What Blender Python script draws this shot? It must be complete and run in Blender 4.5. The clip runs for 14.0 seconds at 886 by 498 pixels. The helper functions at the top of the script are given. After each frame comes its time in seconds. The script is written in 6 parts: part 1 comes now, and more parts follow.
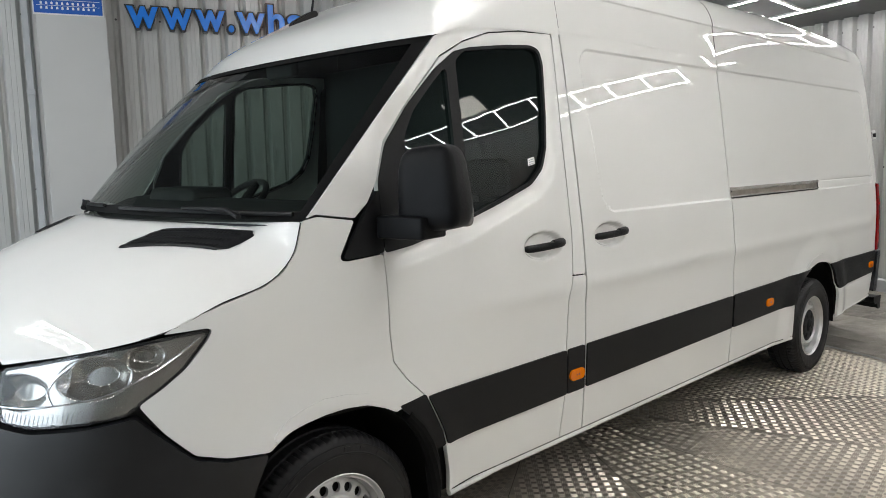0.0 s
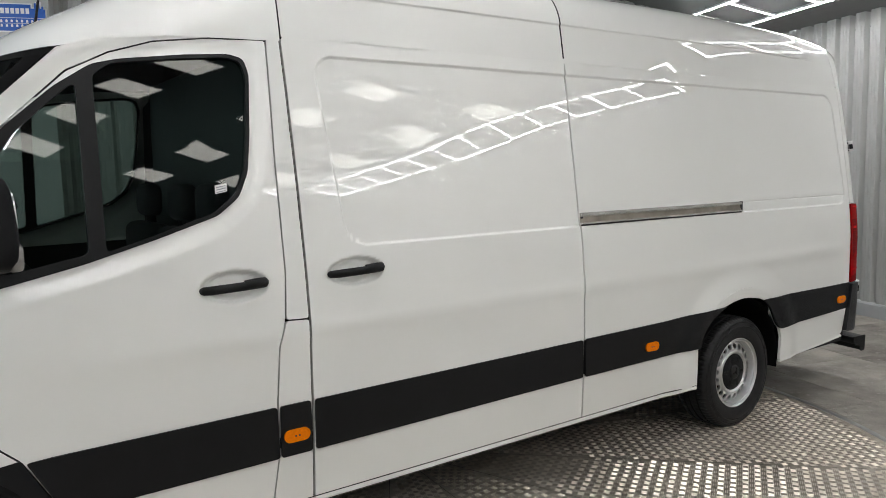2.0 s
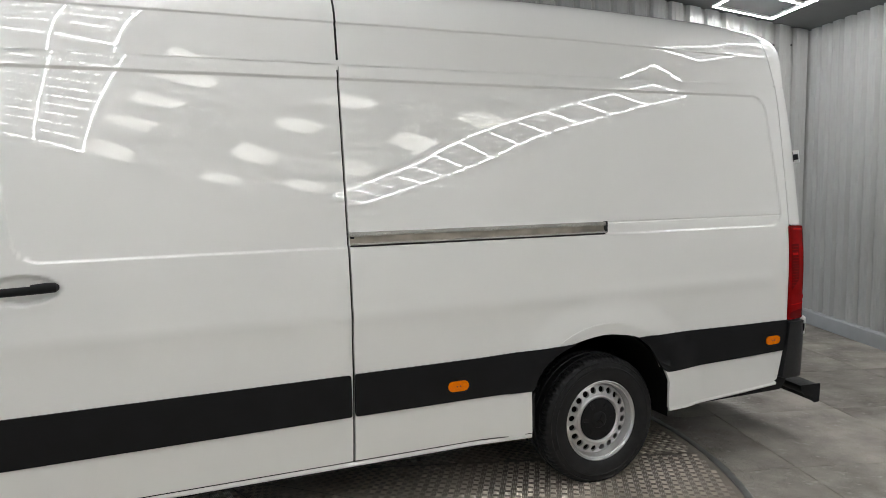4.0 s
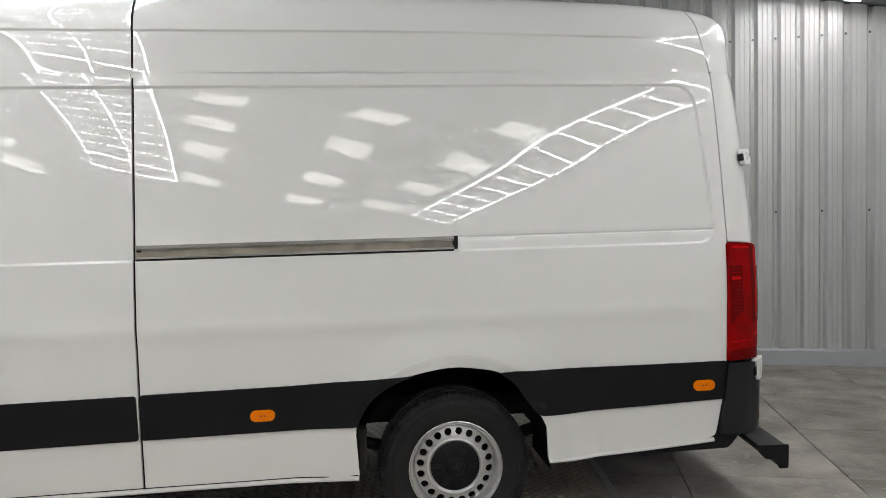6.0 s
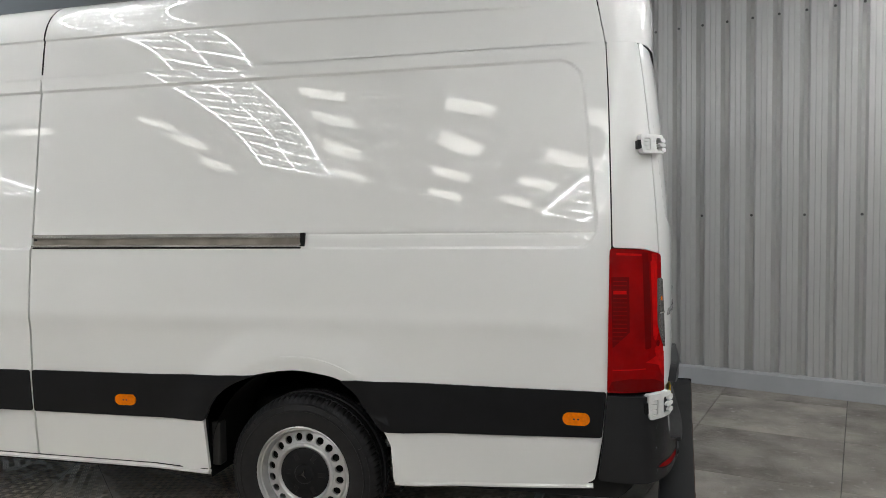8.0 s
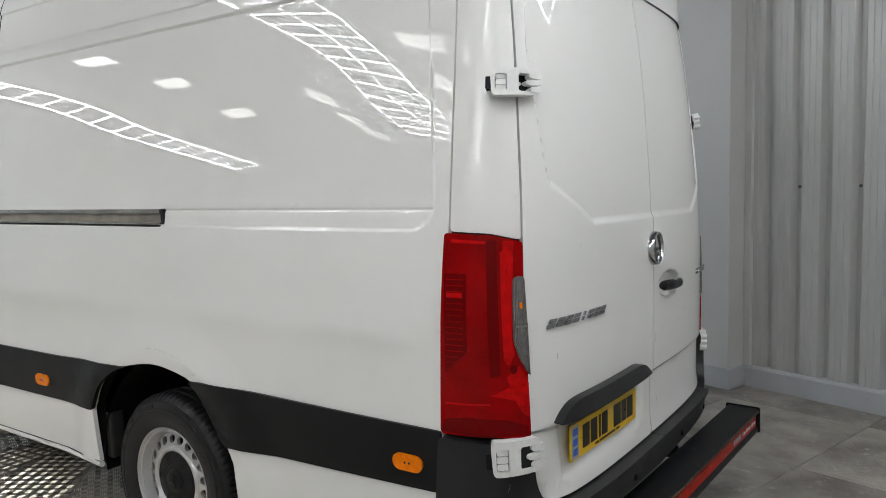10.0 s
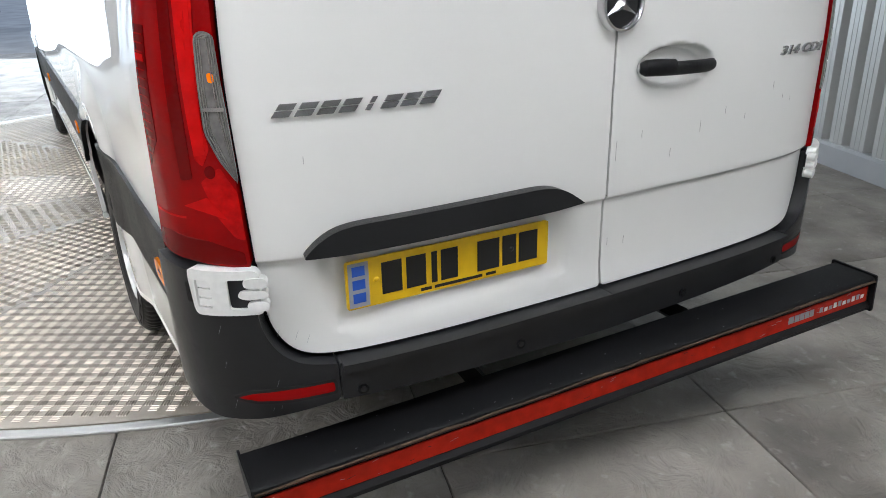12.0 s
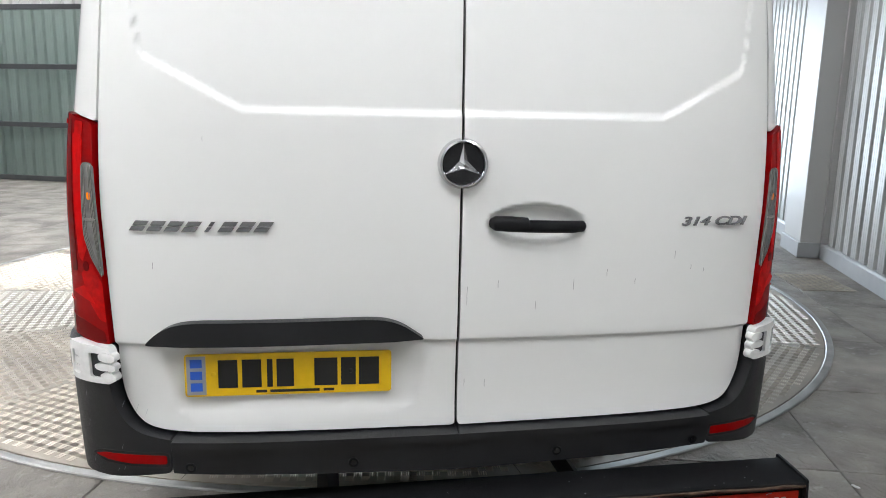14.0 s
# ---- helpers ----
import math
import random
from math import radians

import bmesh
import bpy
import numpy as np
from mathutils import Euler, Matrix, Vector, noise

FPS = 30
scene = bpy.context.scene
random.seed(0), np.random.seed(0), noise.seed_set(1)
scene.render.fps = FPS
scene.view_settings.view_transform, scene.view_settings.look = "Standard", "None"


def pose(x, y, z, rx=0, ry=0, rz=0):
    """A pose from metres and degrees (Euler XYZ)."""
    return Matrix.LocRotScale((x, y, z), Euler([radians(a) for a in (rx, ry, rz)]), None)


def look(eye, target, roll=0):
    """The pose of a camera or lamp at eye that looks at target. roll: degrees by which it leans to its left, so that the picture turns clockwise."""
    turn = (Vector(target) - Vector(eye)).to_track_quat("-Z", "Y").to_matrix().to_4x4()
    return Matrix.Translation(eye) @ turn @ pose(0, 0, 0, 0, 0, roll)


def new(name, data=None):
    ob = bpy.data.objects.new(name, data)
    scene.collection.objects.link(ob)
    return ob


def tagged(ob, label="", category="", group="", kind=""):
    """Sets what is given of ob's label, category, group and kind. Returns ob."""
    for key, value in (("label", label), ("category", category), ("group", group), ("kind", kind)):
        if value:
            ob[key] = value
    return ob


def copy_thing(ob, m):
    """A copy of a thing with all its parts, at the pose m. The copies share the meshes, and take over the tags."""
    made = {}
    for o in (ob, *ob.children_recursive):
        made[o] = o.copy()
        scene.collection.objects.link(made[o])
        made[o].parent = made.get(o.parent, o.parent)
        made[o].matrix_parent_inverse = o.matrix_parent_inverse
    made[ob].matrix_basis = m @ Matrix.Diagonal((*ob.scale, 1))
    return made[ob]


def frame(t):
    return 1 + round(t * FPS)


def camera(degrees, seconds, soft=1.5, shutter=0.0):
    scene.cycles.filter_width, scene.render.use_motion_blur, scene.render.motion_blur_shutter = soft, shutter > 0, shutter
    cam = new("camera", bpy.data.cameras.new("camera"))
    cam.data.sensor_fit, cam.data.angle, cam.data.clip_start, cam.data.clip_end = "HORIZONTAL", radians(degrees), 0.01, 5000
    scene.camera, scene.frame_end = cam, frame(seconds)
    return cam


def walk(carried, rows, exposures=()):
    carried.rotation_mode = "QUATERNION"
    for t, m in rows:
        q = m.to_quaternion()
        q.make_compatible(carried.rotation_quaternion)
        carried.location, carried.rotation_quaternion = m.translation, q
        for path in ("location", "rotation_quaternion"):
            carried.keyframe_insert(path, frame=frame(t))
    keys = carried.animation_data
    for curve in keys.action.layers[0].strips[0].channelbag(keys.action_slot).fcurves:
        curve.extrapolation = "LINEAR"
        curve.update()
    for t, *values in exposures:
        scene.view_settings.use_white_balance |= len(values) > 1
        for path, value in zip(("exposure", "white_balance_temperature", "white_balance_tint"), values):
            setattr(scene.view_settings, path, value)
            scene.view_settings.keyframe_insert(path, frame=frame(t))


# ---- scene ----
cam = camera(62.3, 14.0, soft=0.75)
PATH = [
    (0, (-0.308, -2.935, 1.603), (1.065, -1.499, 1.371), -1.3),
    (0.5, (0.066, -3.054, 1.619), (1.388, -1.568, 1.412), -1.4),
    (1, (0.448, -3.269, 1.631), (1.714, -1.733, 1.44), -1.5),
    (1.5, (0.856, -3.418, 1.611), (2.063, -1.835, 1.422), -1.6),
    (2, (1.259, -3.607, 1.648), (2.398, -1.977, 1.437), -1.3),
    (2.5, (1.674, -3.828, 1.643), (2.743, -2.151, 1.433), -1.3),
    (3, (2.112, -3.918, 1.662), (3.103, -2.194, 1.446), -0.9),
    (3.5, (2.57, -4.062, 1.668), (3.465, -2.287, 1.454), -0.7),
    (6, (4.872, -4.274, 1.54), (5.129, -2.293, 1.435), -1.5),
    (6.5, (5.303, -4.222, 1.503), (5.406, -2.227, 1.406), -1.6),
    (7, (5.768, -4.186, 1.509), (5.712, -2.19, 1.4), -1.4),
    (7.5, (6.254, -4.098, 1.493), (6.0, -2.117, 1.382), -1.2),
    (8, (6.711, -3.922, 1.502), (6.238, -1.981, 1.403), -0.8),
    (10.5, (7.993, -2.278, 1.442), (6.731, -0.747, 1.187), -1.2),
    (11, (8.148, -1.871, 1.402), (6.763, -0.496, 0.964), -1.5),
    (11.5, (8.197, -1.492, 1.363), (6.695, -0.321, 0.752), -1.4),
    (12, (8.242, -1.211, 1.342), (6.624, -0.293, 0.607), -1.3),
    (12.5, (8.448, -0.969, 1.349), (6.745, -0.267, 0.571), -0.4),
    (13, (8.542, -0.701, 1.33), (6.755, -0.185, 0.597), 0.1),
    (13.5, (8.633, -0.476, 1.359), (6.761, -0.11, 0.756), 0.5),
    (14, (8.745, -0.352, 1.38), (6.809, -0.024, 1.0), 1.2),
]
# the clip's camera opens up and cools its picture towards the end
EXPOSURES = [(0.0, 0.0, 6480, 11), (1.0, -0.02, 6420, 11), (3.5, -0.10, 6360, 11), (8.0, -0.02, 6340, 11), (10.5, 0.04, 6200, 11), (11.5, 0.44, 6140, 12), (12.5, 0.72, 6110, 12), (13.5, 0.78, 6120, 13), (14.0, 0.72, 6180, 12)]
walk(cam, [(t, look(eye, target, roll)) for t, eye, target, roll in PATH], EXPOSURES)
from mathutils.bvhtree import BVHTree

# ---- world, daylight, exposure ----
world = bpy.data.worlds.new("world")
scene.world = world
world.use_nodes = True
wn = world.node_tree
sky = wn.nodes.new("ShaderNodeTexSky")
sky.sky_type, sky.sun_disc = "NISHITA", False
sky.sun_elevation, sky.sun_rotation = radians(38), radians(200)
wn.links.new(sky.outputs[0], wn.nodes["Background"].inputs[0])
wn.nodes["Background"].inputs[1].default_value = 0.08
sun = new("sun", bpy.data.lights.new("sun", "SUN"))
sun.data.energy, sun.data.angle, sun.data.color = 1.3, radians(12), (0.78, 0.89, 1.0)
sun.matrix_world = look((-30, 20, 30), (0, 0, 0))
opening = new("daylight", bpy.data.lights.new("daylight", "AREA"))
opening.data.shape, opening.data.size, opening.data.size_y = "RECTANGLE", 9.4, 3.0
opening.data.energy, opening.data.color = 340.0, (0.80, 0.92, 1.0)

# The hall stands at an angle to the van: u runs along its long wall, v towards that wall.
HALL = radians(-20.0)
CU, SU = math.cos(HALL), math.sin(HALL)
WALL_V, END_U = 5.05, 8.80
FRONT_U, SIDE_V = -5.2, -12.0
RIDGE_U, EAVE, PITCH = 0.6, 3.22, 0.20


def ceil_z(u):
    """Height of the pitched ceiling."""
    return EAVE + PITCH * (END_U - RIDGE_U) - PITCH * abs(u - RIDGE_U)


def hall(u, v, z=0.0):
    """A place of the hall in the world."""
    return Vector((u * CU - v * SU, u * SU + v * CU, z))


def hall_pose(u, v, z=0.0, turn=0.0):
    return Matrix.Translation(hall(u, v, z)) @ Matrix.Rotation(HALL + radians(turn), 4, "Z")


opening.matrix_world = look(hall(FRONT_U - 0.1, 0.2, 1.55), hall(0, 0.2, 2.7))

# ---- materials ----
def material(name, color, rough=0.5, metal=0.0, coat=0.0, spec=0.5, noise_amount=0.0, noise_scale=8.0, grain=0.0, grain_scale=200.0, rough_var=0.0, emit=0.0):
    """A principled material with colour varied at a coarse scale and relief at a fine one."""
    m = bpy.data.materials.new(name)
    m.use_nodes = True
    nt = m.node_tree
    b = nt.nodes["Principled BSDF"]
    b.inputs["Base Color"].default_value = (*color, 1)
    b.inputs["Roughness"].default_value = rough
    b.inputs["Metallic"].default_value = metal
    b.inputs["Coat Weight"].default_value = coat
    b.inputs["Coat Roughness"].default_value = 0.006
    b.inputs["Specular IOR Level"].default_value = spec
    if emit:
        b.inputs["Emission Color"].default_value = (*color, 1)
        b.inputs["Emission Strength"].default_value = emit
    co = nt.nodes.new("ShaderNodeTexCoord")
    if noise_amount or rough_var:
        n = nt.nodes.new("ShaderNodeTexNoise")
        n.inputs["Scale"].default_value, n.inputs["Detail"].default_value = noise_scale, 6
        nt.links.new(co.outputs["Object"], n.inputs["Vector"])
        if noise_amount:
            r = nt.nodes.new("ShaderNodeValToRGB")
            r.color_ramp.elements[0].position, r.color_ramp.elements[1].position = 0.3, 0.72
            r.color_ramp.elements[0].color = (*[c * (1 - noise_amount) for c in color], 1)
            r.color_ramp.elements[1].color = (*[min(1, c * (1 + noise_amount)) for c in color], 1)
            nt.links.new(n.outputs[0], r.inputs[0])
            nt.links.new(r.outputs[0], b.inputs["Base Color"])
        if rough_var:
            mr = nt.nodes.new("ShaderNodeMapRange")
            mr.inputs["To Min"].default_value, mr.inputs["To Max"].default_value = rough - rough_var, rough + rough_var
            nt.links.new(n.outputs[0], mr.inputs[0])
            nt.links.new(mr.outputs[0], b.inputs["Roughness"])
    if grain:
        g = nt.nodes.new("ShaderNodeTexNoise")
        g.inputs["Scale"].default_value, g.inputs["Detail"].default_value = grain_scale, 3
        nt.links.new(co.outputs["Object"], g.inputs["Vector"])
        bump = nt.nodes.new("ShaderNodeBump")
        bump.inputs["Strength"].default_value, bump.inputs["Distance"].default_value = grain, 0.002
        nt.links.new(g.outputs[0], bump.inputs["Height"])
        nt.links.new(bump.outputs[0], b.inputs["Normal"])
    return m


def thin_glass(name, tint, gloss_rough=0.0, ior=1.5):
    """A thin pane: tinted see-through, with a mirror gloss that grows at grazing angles."""
    m = bpy.data.materials.new(name)
    m.use_nodes = True
    nt = m.node_tree
    nt.nodes.remove(nt.nodes["Principled BSDF"])
    tr, gl = nt.nodes.new("ShaderNodeBsdfTransparent"), nt.nodes.new("ShaderNodeBsdfGlossy")
    mix, lw = nt.nodes.new("ShaderNodeMixShader"), nt.nodes.new("ShaderNodeLayerWeight")
    power, scale = nt.nodes.new("ShaderNodeMath"), nt.nodes.new("ShaderNodeMath")
    tr.inputs[0].default_value = (*tint, 1)
    gl.inputs["Roughness"].default_value = gloss_rough
    lw.inputs[0].default_value = 0.5
    power.operation, power.inputs[1].default_value = "POWER", 5.0
    scale.operation, scale.inputs[1].default_value, scale.inputs[2].default_value = "MULTIPLY_ADD", 0.92, 0.045
    nt.links.new(lw.outputs["Facing"], power.inputs[0])
    nt.links.new(power.outputs[0], scale.inputs[0])
    nt.links.new(scale.outputs[0], mix.inputs[0])
    nt.links.new(tr.outputs[0], mix.inputs[1])
    nt.links.new(gl.outputs[0], mix.inputs[2])
    nt.links.new(mix.outputs[0], nt.nodes["Material Output"].inputs[0])
    return m


PAINT = material("white_paint", (0.80, 0.80, 0.775), 0.5, coat=1.0, spec=0.05, noise_amount=0.012, noise_scale=2.0)
PAINT_ROUGH = material("white_painted_casting", (0.78, 0.78, 0.76), 0.45, noise_amount=0.05, noise_scale=60, grain=0.15)
BLACK = material("black_plastic", (0.0065, 0.0068, 0.0076), 0.46, spec=0.22, noise_amount=0.22, noise_scale=9, grain=0.25, grain_scale=900, rough_var=0.10)
BUMPER = material("weathered_black_plastic", (0.011, 0.0115, 0.0128), 0.38, spec=0.42, noise_amount=0.35, noise_scale=6, grain=0.3, grain_scale=700, rough_var=0.14)
MIRROR_BLACK = material("mirror_housing_plastic", (0.004, 0.0042, 0.005), 0.46, spec=0.14, noise_amount=0.2, noise_scale=12, grain=0.25, grain_scale=900)
LINER = material("arch_liner", (0.004, 0.004, 0.004), 0.8, spec=0.15, noise_amount=0.4, noise_scale=8)
BLACK_GLOSS = material("gloss_black", (0.012, 0.012, 0.013), 0.12)
SHUT = material("shut_line", (0.012, 0.012, 0.012), 0.9)
RUBBER = material("tyre_rubber", (0.010, 0.010, 0.011), 0.50, spec=0.34, noise_amount=0.3, noise_scale=25, grain=0.3, grain_scale=400)
UNDER = material("underbody", (0.015, 0.0145, 0.0135), 0.85, noise_amount=0.5, noise_scale=7)
STEEL = material("silver_wheel_paint", (0.60, 0.60, 0.60), 0.32, metal=0.75, coat=0.3, noise_amount=0.06, noise_scale=12)
RAIL = material("rail_steel", (0.66, 0.64, 0.61), 0.26, metal=0.8, noise_amount=0.25, noise_scale=6)
RUST = material("rusted_edge", (0.075, 0.045, 0.028), 0.85, noise_amount=0.6, noise_scale=60, grain=0.4)
RAIL_DARK = material("rail_channel", (0.27, 0.24, 0.20), 0.42, metal=0.45, noise_amount=0.3, noise_scale=9)
CHROME = material("chrome", (0.62, 0.62, 0.63), 0.12, metal=1.0, noise_amount=0.05, noise_scale=30)
BADGE = material("badge_chrome", (0.42, 0.42, 0.43), 0.22, metal=1.0)
# reds of one lens: its glow, glints and dark zones are put into colour
RED = material("red_lens", (0.26, 0.0007, 0.0012), 0.26, spec=0.0, coat=0.35, noise_amount=0.25, noise_scale=7)
RED_RIB = material("bright_red_lens", (0.48, 0.0025, 0.0025), 0.3, spec=0.0, coat=0.35, noise_amount=0.3, noise_scale=45, grain=0.5, grain_scale=140)
RED_DARK = material("dark_red_lens", (0.135, 0.0006, 0.001), 0.3, spec=0.0, coat=0.35)
CATCH = material("lit_red_lens", (0.55, 0.003, 0.003), 0.3, spec=0.0, coat=0.3, noise_amount=0.15, noise_scale=30)
RED_STRIP = material("red_reflective_tape", (0.43, 0.016, 0.005), 0.42, spec=0.15, noise_amount=0.22, noise_scale=30, grain=0.2)
AMBER = material("amber_lens", (0.85, 0.20, 0.0), 0.22, spec=0.1, coat=0.3, noise_amount=0.1, noise_scale=90)
SMOKE = material("clear_lamp_section", (0.20, 0.195, 0.19), 0.16, coat=0.5, metal=0.3, noise_amount=0.3, noise_scale=40)
LAMP_IN = material("lamp_bezel", (0.50, 0.485, 0.455), 0.24, metal=0.92, noise_amount=0.1)
REFLECTOR = material("lamp_reflector", (0.80, 0.80, 0.82), 0.08, metal=1.0)
CABIN = material("cab_plastic", (0.013, 0.0135, 0.0145), 0.6, noise_amount=0.2, grain=0.2)
SEAT = material("seat_cloth", (0.013, 0.013, 0.015), 0.9, noise_amount=0.3, noise_scale=80)
GLASS = thin_glass("tinted_window", (0.36, 0.43, 0.40))
SCREEN_GLASS = thin_glass("windscreen_glass", (0.50, 0.57, 0.53))
CLEAR = thin_glass("clear_lens", (0.90, 0.91, 0.92))
PANE = thin_glass("clear_pane", (0.78, 0.86, 0.84))
PLATE = material("yellow_plate", (0.80, 0.50, 0.005), 0.35, noise_amount=0.05, noise_scale=40)
INK = material("black_ink", (0.012, 0.012, 0.012), 0.4)
BLUE_INK = material("blue_ink", (0.02, 0.10, 0.50), 0.4)
GREY_INK = material("grey_band", (0.32, 0.33, 0.36), 0.4)
SCRATCH = material("bared_paint", (0.36, 0.35, 0.34), 0.6, noise_amount=0.2, noise_scale=60)
SIGN_BLUE = material("sign_blue", (0.010, 0.105, 0.46), 0.30, noise_amount=0.08, noise_scale=15)
LETTER_BLUE = material("letter_blue", (0.015, 0.22, 0.78), 0.25, noise_amount=0.06)
SIGN_WHITE = material("sign_white", (0.80, 0.80, 0.79), 0.4)
LETTER_SIDE = material("letter_black", (0.03, 0.03, 0.03), 0.45)
CLAD = material("grey_cladding", (0.49, 0.49, 0.475), 0.34, metal=0.12, noise_amount=0.06, noise_scale=1.4, rough_var=0.08, grain=0.05, grain_scale=40)
FLAT = material("flat_grey_sheet", (0.54, 0.535, 0.52), 0.42, noise_amount=0.035, noise_scale=1.2)
TRIM = material("grey_flashing", (0.42, 0.43, 0.44), 0.38, noise_amount=0.06, noise_scale=5)
CEILING = material("ceiling_board", (0.16, 0.16, 0.16), 0.7, noise_amount=0.05, noise_scale=3)
SCREW = material("screw_head", (0.10, 0.10, 0.10), 0.4, metal=0.6)
ALU = material("anodised_frame", (0.10, 0.105, 0.11), 0.4, metal=0.5)
TREAD = material("tread_plate", (0.40, 0.36, 0.30), 0.46, metal=0.5, noise_amount=0.28, noise_scale=2.2, rough_var=0.12)
TREAD_BAR = material("tread_bar", (0.62, 0.565, 0.48), 0.33, metal=0.75, noise_amount=0.22, noise_scale=3.0, rough_var=0.08)
RING = material("ring_steel", (0.40, 0.40, 0.39), 0.35, metal=0.8, noise_amount=0.2, noise_scale=8)
JOINT = material("floor_joint", (0.12, 0.115, 0.108), 0.95, noise_amount=0.3)
FENCE = material("pale_sheeting", (0.62, 0.66, 0.70), 0.5, noise_amount=0.06, noise_scale=2)
YARD = material("yard_concrete", (0.32, 0.32, 0.31), 0.9, noise_amount=0.2, noise_scale=1.5)
LED = material("led_tube", (1.0, 0.995, 0.98), 0.4, emit=46.0)
PANEL_LED = material("led_panel", (1.0, 0.965, 0.87), 0.4, emit=7.0)
BODY_RED = material("red_bodywork", (0.25, 0.02, 0.03), 0.3, coat=1.0)
BODY_GREY = material("grey_bodywork", (0.12, 0.13, 0.14), 0.3, coat=1.0)


def stone_material():
    """Textured grey paving: cloudy tone, pale scuffs, riven relief and a little difference from slab to slab."""
    m = material("riven_paving", (0.21, 0.205, 0.195), 0.48, spec=0.4)
    nt = m.node_tree
    b = nt.nodes["Principled BSDF"]
    co = nt.nodes["Texture Coordinate"]
    info = nt.nodes.new("ShaderNodeObjectInfo")
    shift = nt.nodes.new("ShaderNodeVectorMath")
    shift.operation = "ADD"
    nt.links.new(co.outputs["Object"], shift.inputs[0])
    spread = nt.nodes.new("ShaderNodeVectorMath")
    spread.operation = "SCALE"
    spread.inputs["Scale"].default_value = 40
    nt.links.new(info.outputs["Random"], spread.inputs[0])
    nt.links.new(spread.outputs[0], shift.inputs[1])
    cloud, fine, riven = [nt.nodes.new("ShaderNodeTexNoise") for _ in range(3)]
    riven.inputs["Distortion"].default_value, riven.inputs["Roughness"].default_value = 1.1, 0.62
    for n, s, d in ((cloud, 3.0, 8), (fine, 22, 9), (riven, 9, 10)):
        n.inputs["Scale"].default_value, n.inputs["Detail"].default_value = s, d
        nt.links.new(shift.outputs[0], n.inputs["Vector"])
    ramp = nt.nodes.new("ShaderNodeValToRGB")
    e = ramp.color_ramp.elements
    e[0].position, e[0].color = 0.32, (0.180, 0.166, 0.145, 1)
    e[1].position, e[1].color = 0.70, (0.415, 0.384, 0.340, 1)
    nt.links.new(cloud.outputs[0], ramp.inputs[0])
    scuff = nt.nodes.new("ShaderNodeValToRGB")
    s = scuff.color_ramp.elements
    s[0].position, s[0].color = 0.60, (0, 0, 0, 1)
    s[1].position, s[1].color = 0.74, (1, 1, 1, 1)
    nt.links.new(fine.outputs[0], scuff.inputs[0])
    mix = nt.nodes.new("ShaderNodeMixRGB")
    mix.inputs[2].default_value = (0.47, 0.45, 0.415, 1)
    half_fac = nt.nodes.new("ShaderNodeMath")
    half_fac.operation = "MULTIPLY"
    half_fac.inputs[1].default_value = 0.6
    nt.links.new(scuff.outputs[0], half_fac.inputs[0])
    nt.links.new(half_fac.outputs[0], mix.inputs[0])
    nt.links.new(ramp.outputs[0], mix.inputs[1])
    tone = nt.nodes.new("ShaderNodeHueSaturation")
    mr = nt.nodes.new("ShaderNodeMapRange")
    mr.inputs["To Min"].default_value, mr.inputs["To Max"].default_value = 0.88, 1.12
    nt.links.new(info.outputs["Random"], mr.inputs[0])
    nt.links.new(mr.outputs[0], tone.inputs["Value"])
    nt.links.new(mix.outputs[0], tone.inputs["Color"])
    nt.links.new(tone.outputs[0], b.inputs["Base Color"])
    rr = nt.nodes.new("ShaderNodeMapRange")
    rr.inputs["To Min"].default_value, rr.inputs["To Max"].default_value = 0.46, 0.72
    nt.links.new(riven.outputs[0], rr.inputs[0])
    nt.links.new(rr.outputs[0], b.inputs["Roughness"])
    bump = nt.nodes.new("ShaderNodeBump")
    bump.inputs["Strength"].default_value, bump.inputs["Distance"].default_value = 1.0, 0.028
    nt.links.new(riven.outputs[0], bump.inputs["Height"])
    nt.links.new(bump.outputs[0], b.inputs["Normal"])
    return m


STONE = stone_material()


# ---- mesh helpers ----
def part(name, bm, mat, parent=None, label="", smooth=False, m=None):
    """Links a bmesh as one mesh object, under a thing or a part if there is one."""
    bmesh.ops.recalc_face_normals(bm, faces=bm.faces)
    me = bpy.data.meshes.new(name)
    bm.to_mesh(me)
    bm.free()
    me.materials.append(mat)
    if smooth:
        me.polygons.foreach_set("use_smooth", [True] * len(me.polygons))
        me.set_sharp_from_angle(angle=radians(35))
    ob = new(name, me)
    ob.parent = parent
    if m is not None:
        ob.matrix_basis = m
    if label:
        tagged(ob, label)
    return ob


def mesh_part(name, verts, faces, mat, parent=None, label="", smooth=False):
    me = bpy.data.meshes.new(name)
    me.from_pydata([tuple(v) for v in verts], [], faces)
    me.materials.append(mat)
    if smooth:
        me.polygons.foreach_set("use_smooth", [True] * len(me.polygons))
    me.update()
    ob = new(name, me)
    ob.parent = parent
    if label:
        tagged(ob, label)
    return ob


def box(bm, lo, hi, m=None, bevel=0.0, seg=2):
    """A box from corner to corner, with rounded edges if asked."""
    c = [(a + b) / 2 for a, b in zip(lo, hi)]
    s = [abs(b - a) for a, b in zip(lo, hi)]
    t = Matrix.Translation(c) @ Matrix.Diagonal((*s, 1))
    made = bmesh.ops.create_cube(bm, size=1, matrix=t)["verts"]
    if bevel:
        edges = list({e for v in made for e in v.link_edges})
        made = bmesh.ops.bevel(bm, geom=edges, offset=bevel, segments=seg, affect="EDGES", profile=0.5, clamp_overlap=True)["verts"] + [v for v in made if v.is_valid]
    if m is not None:
        bmesh.ops.transform(bm, matrix=m, verts=list({v for v in made if v.is_valid}))


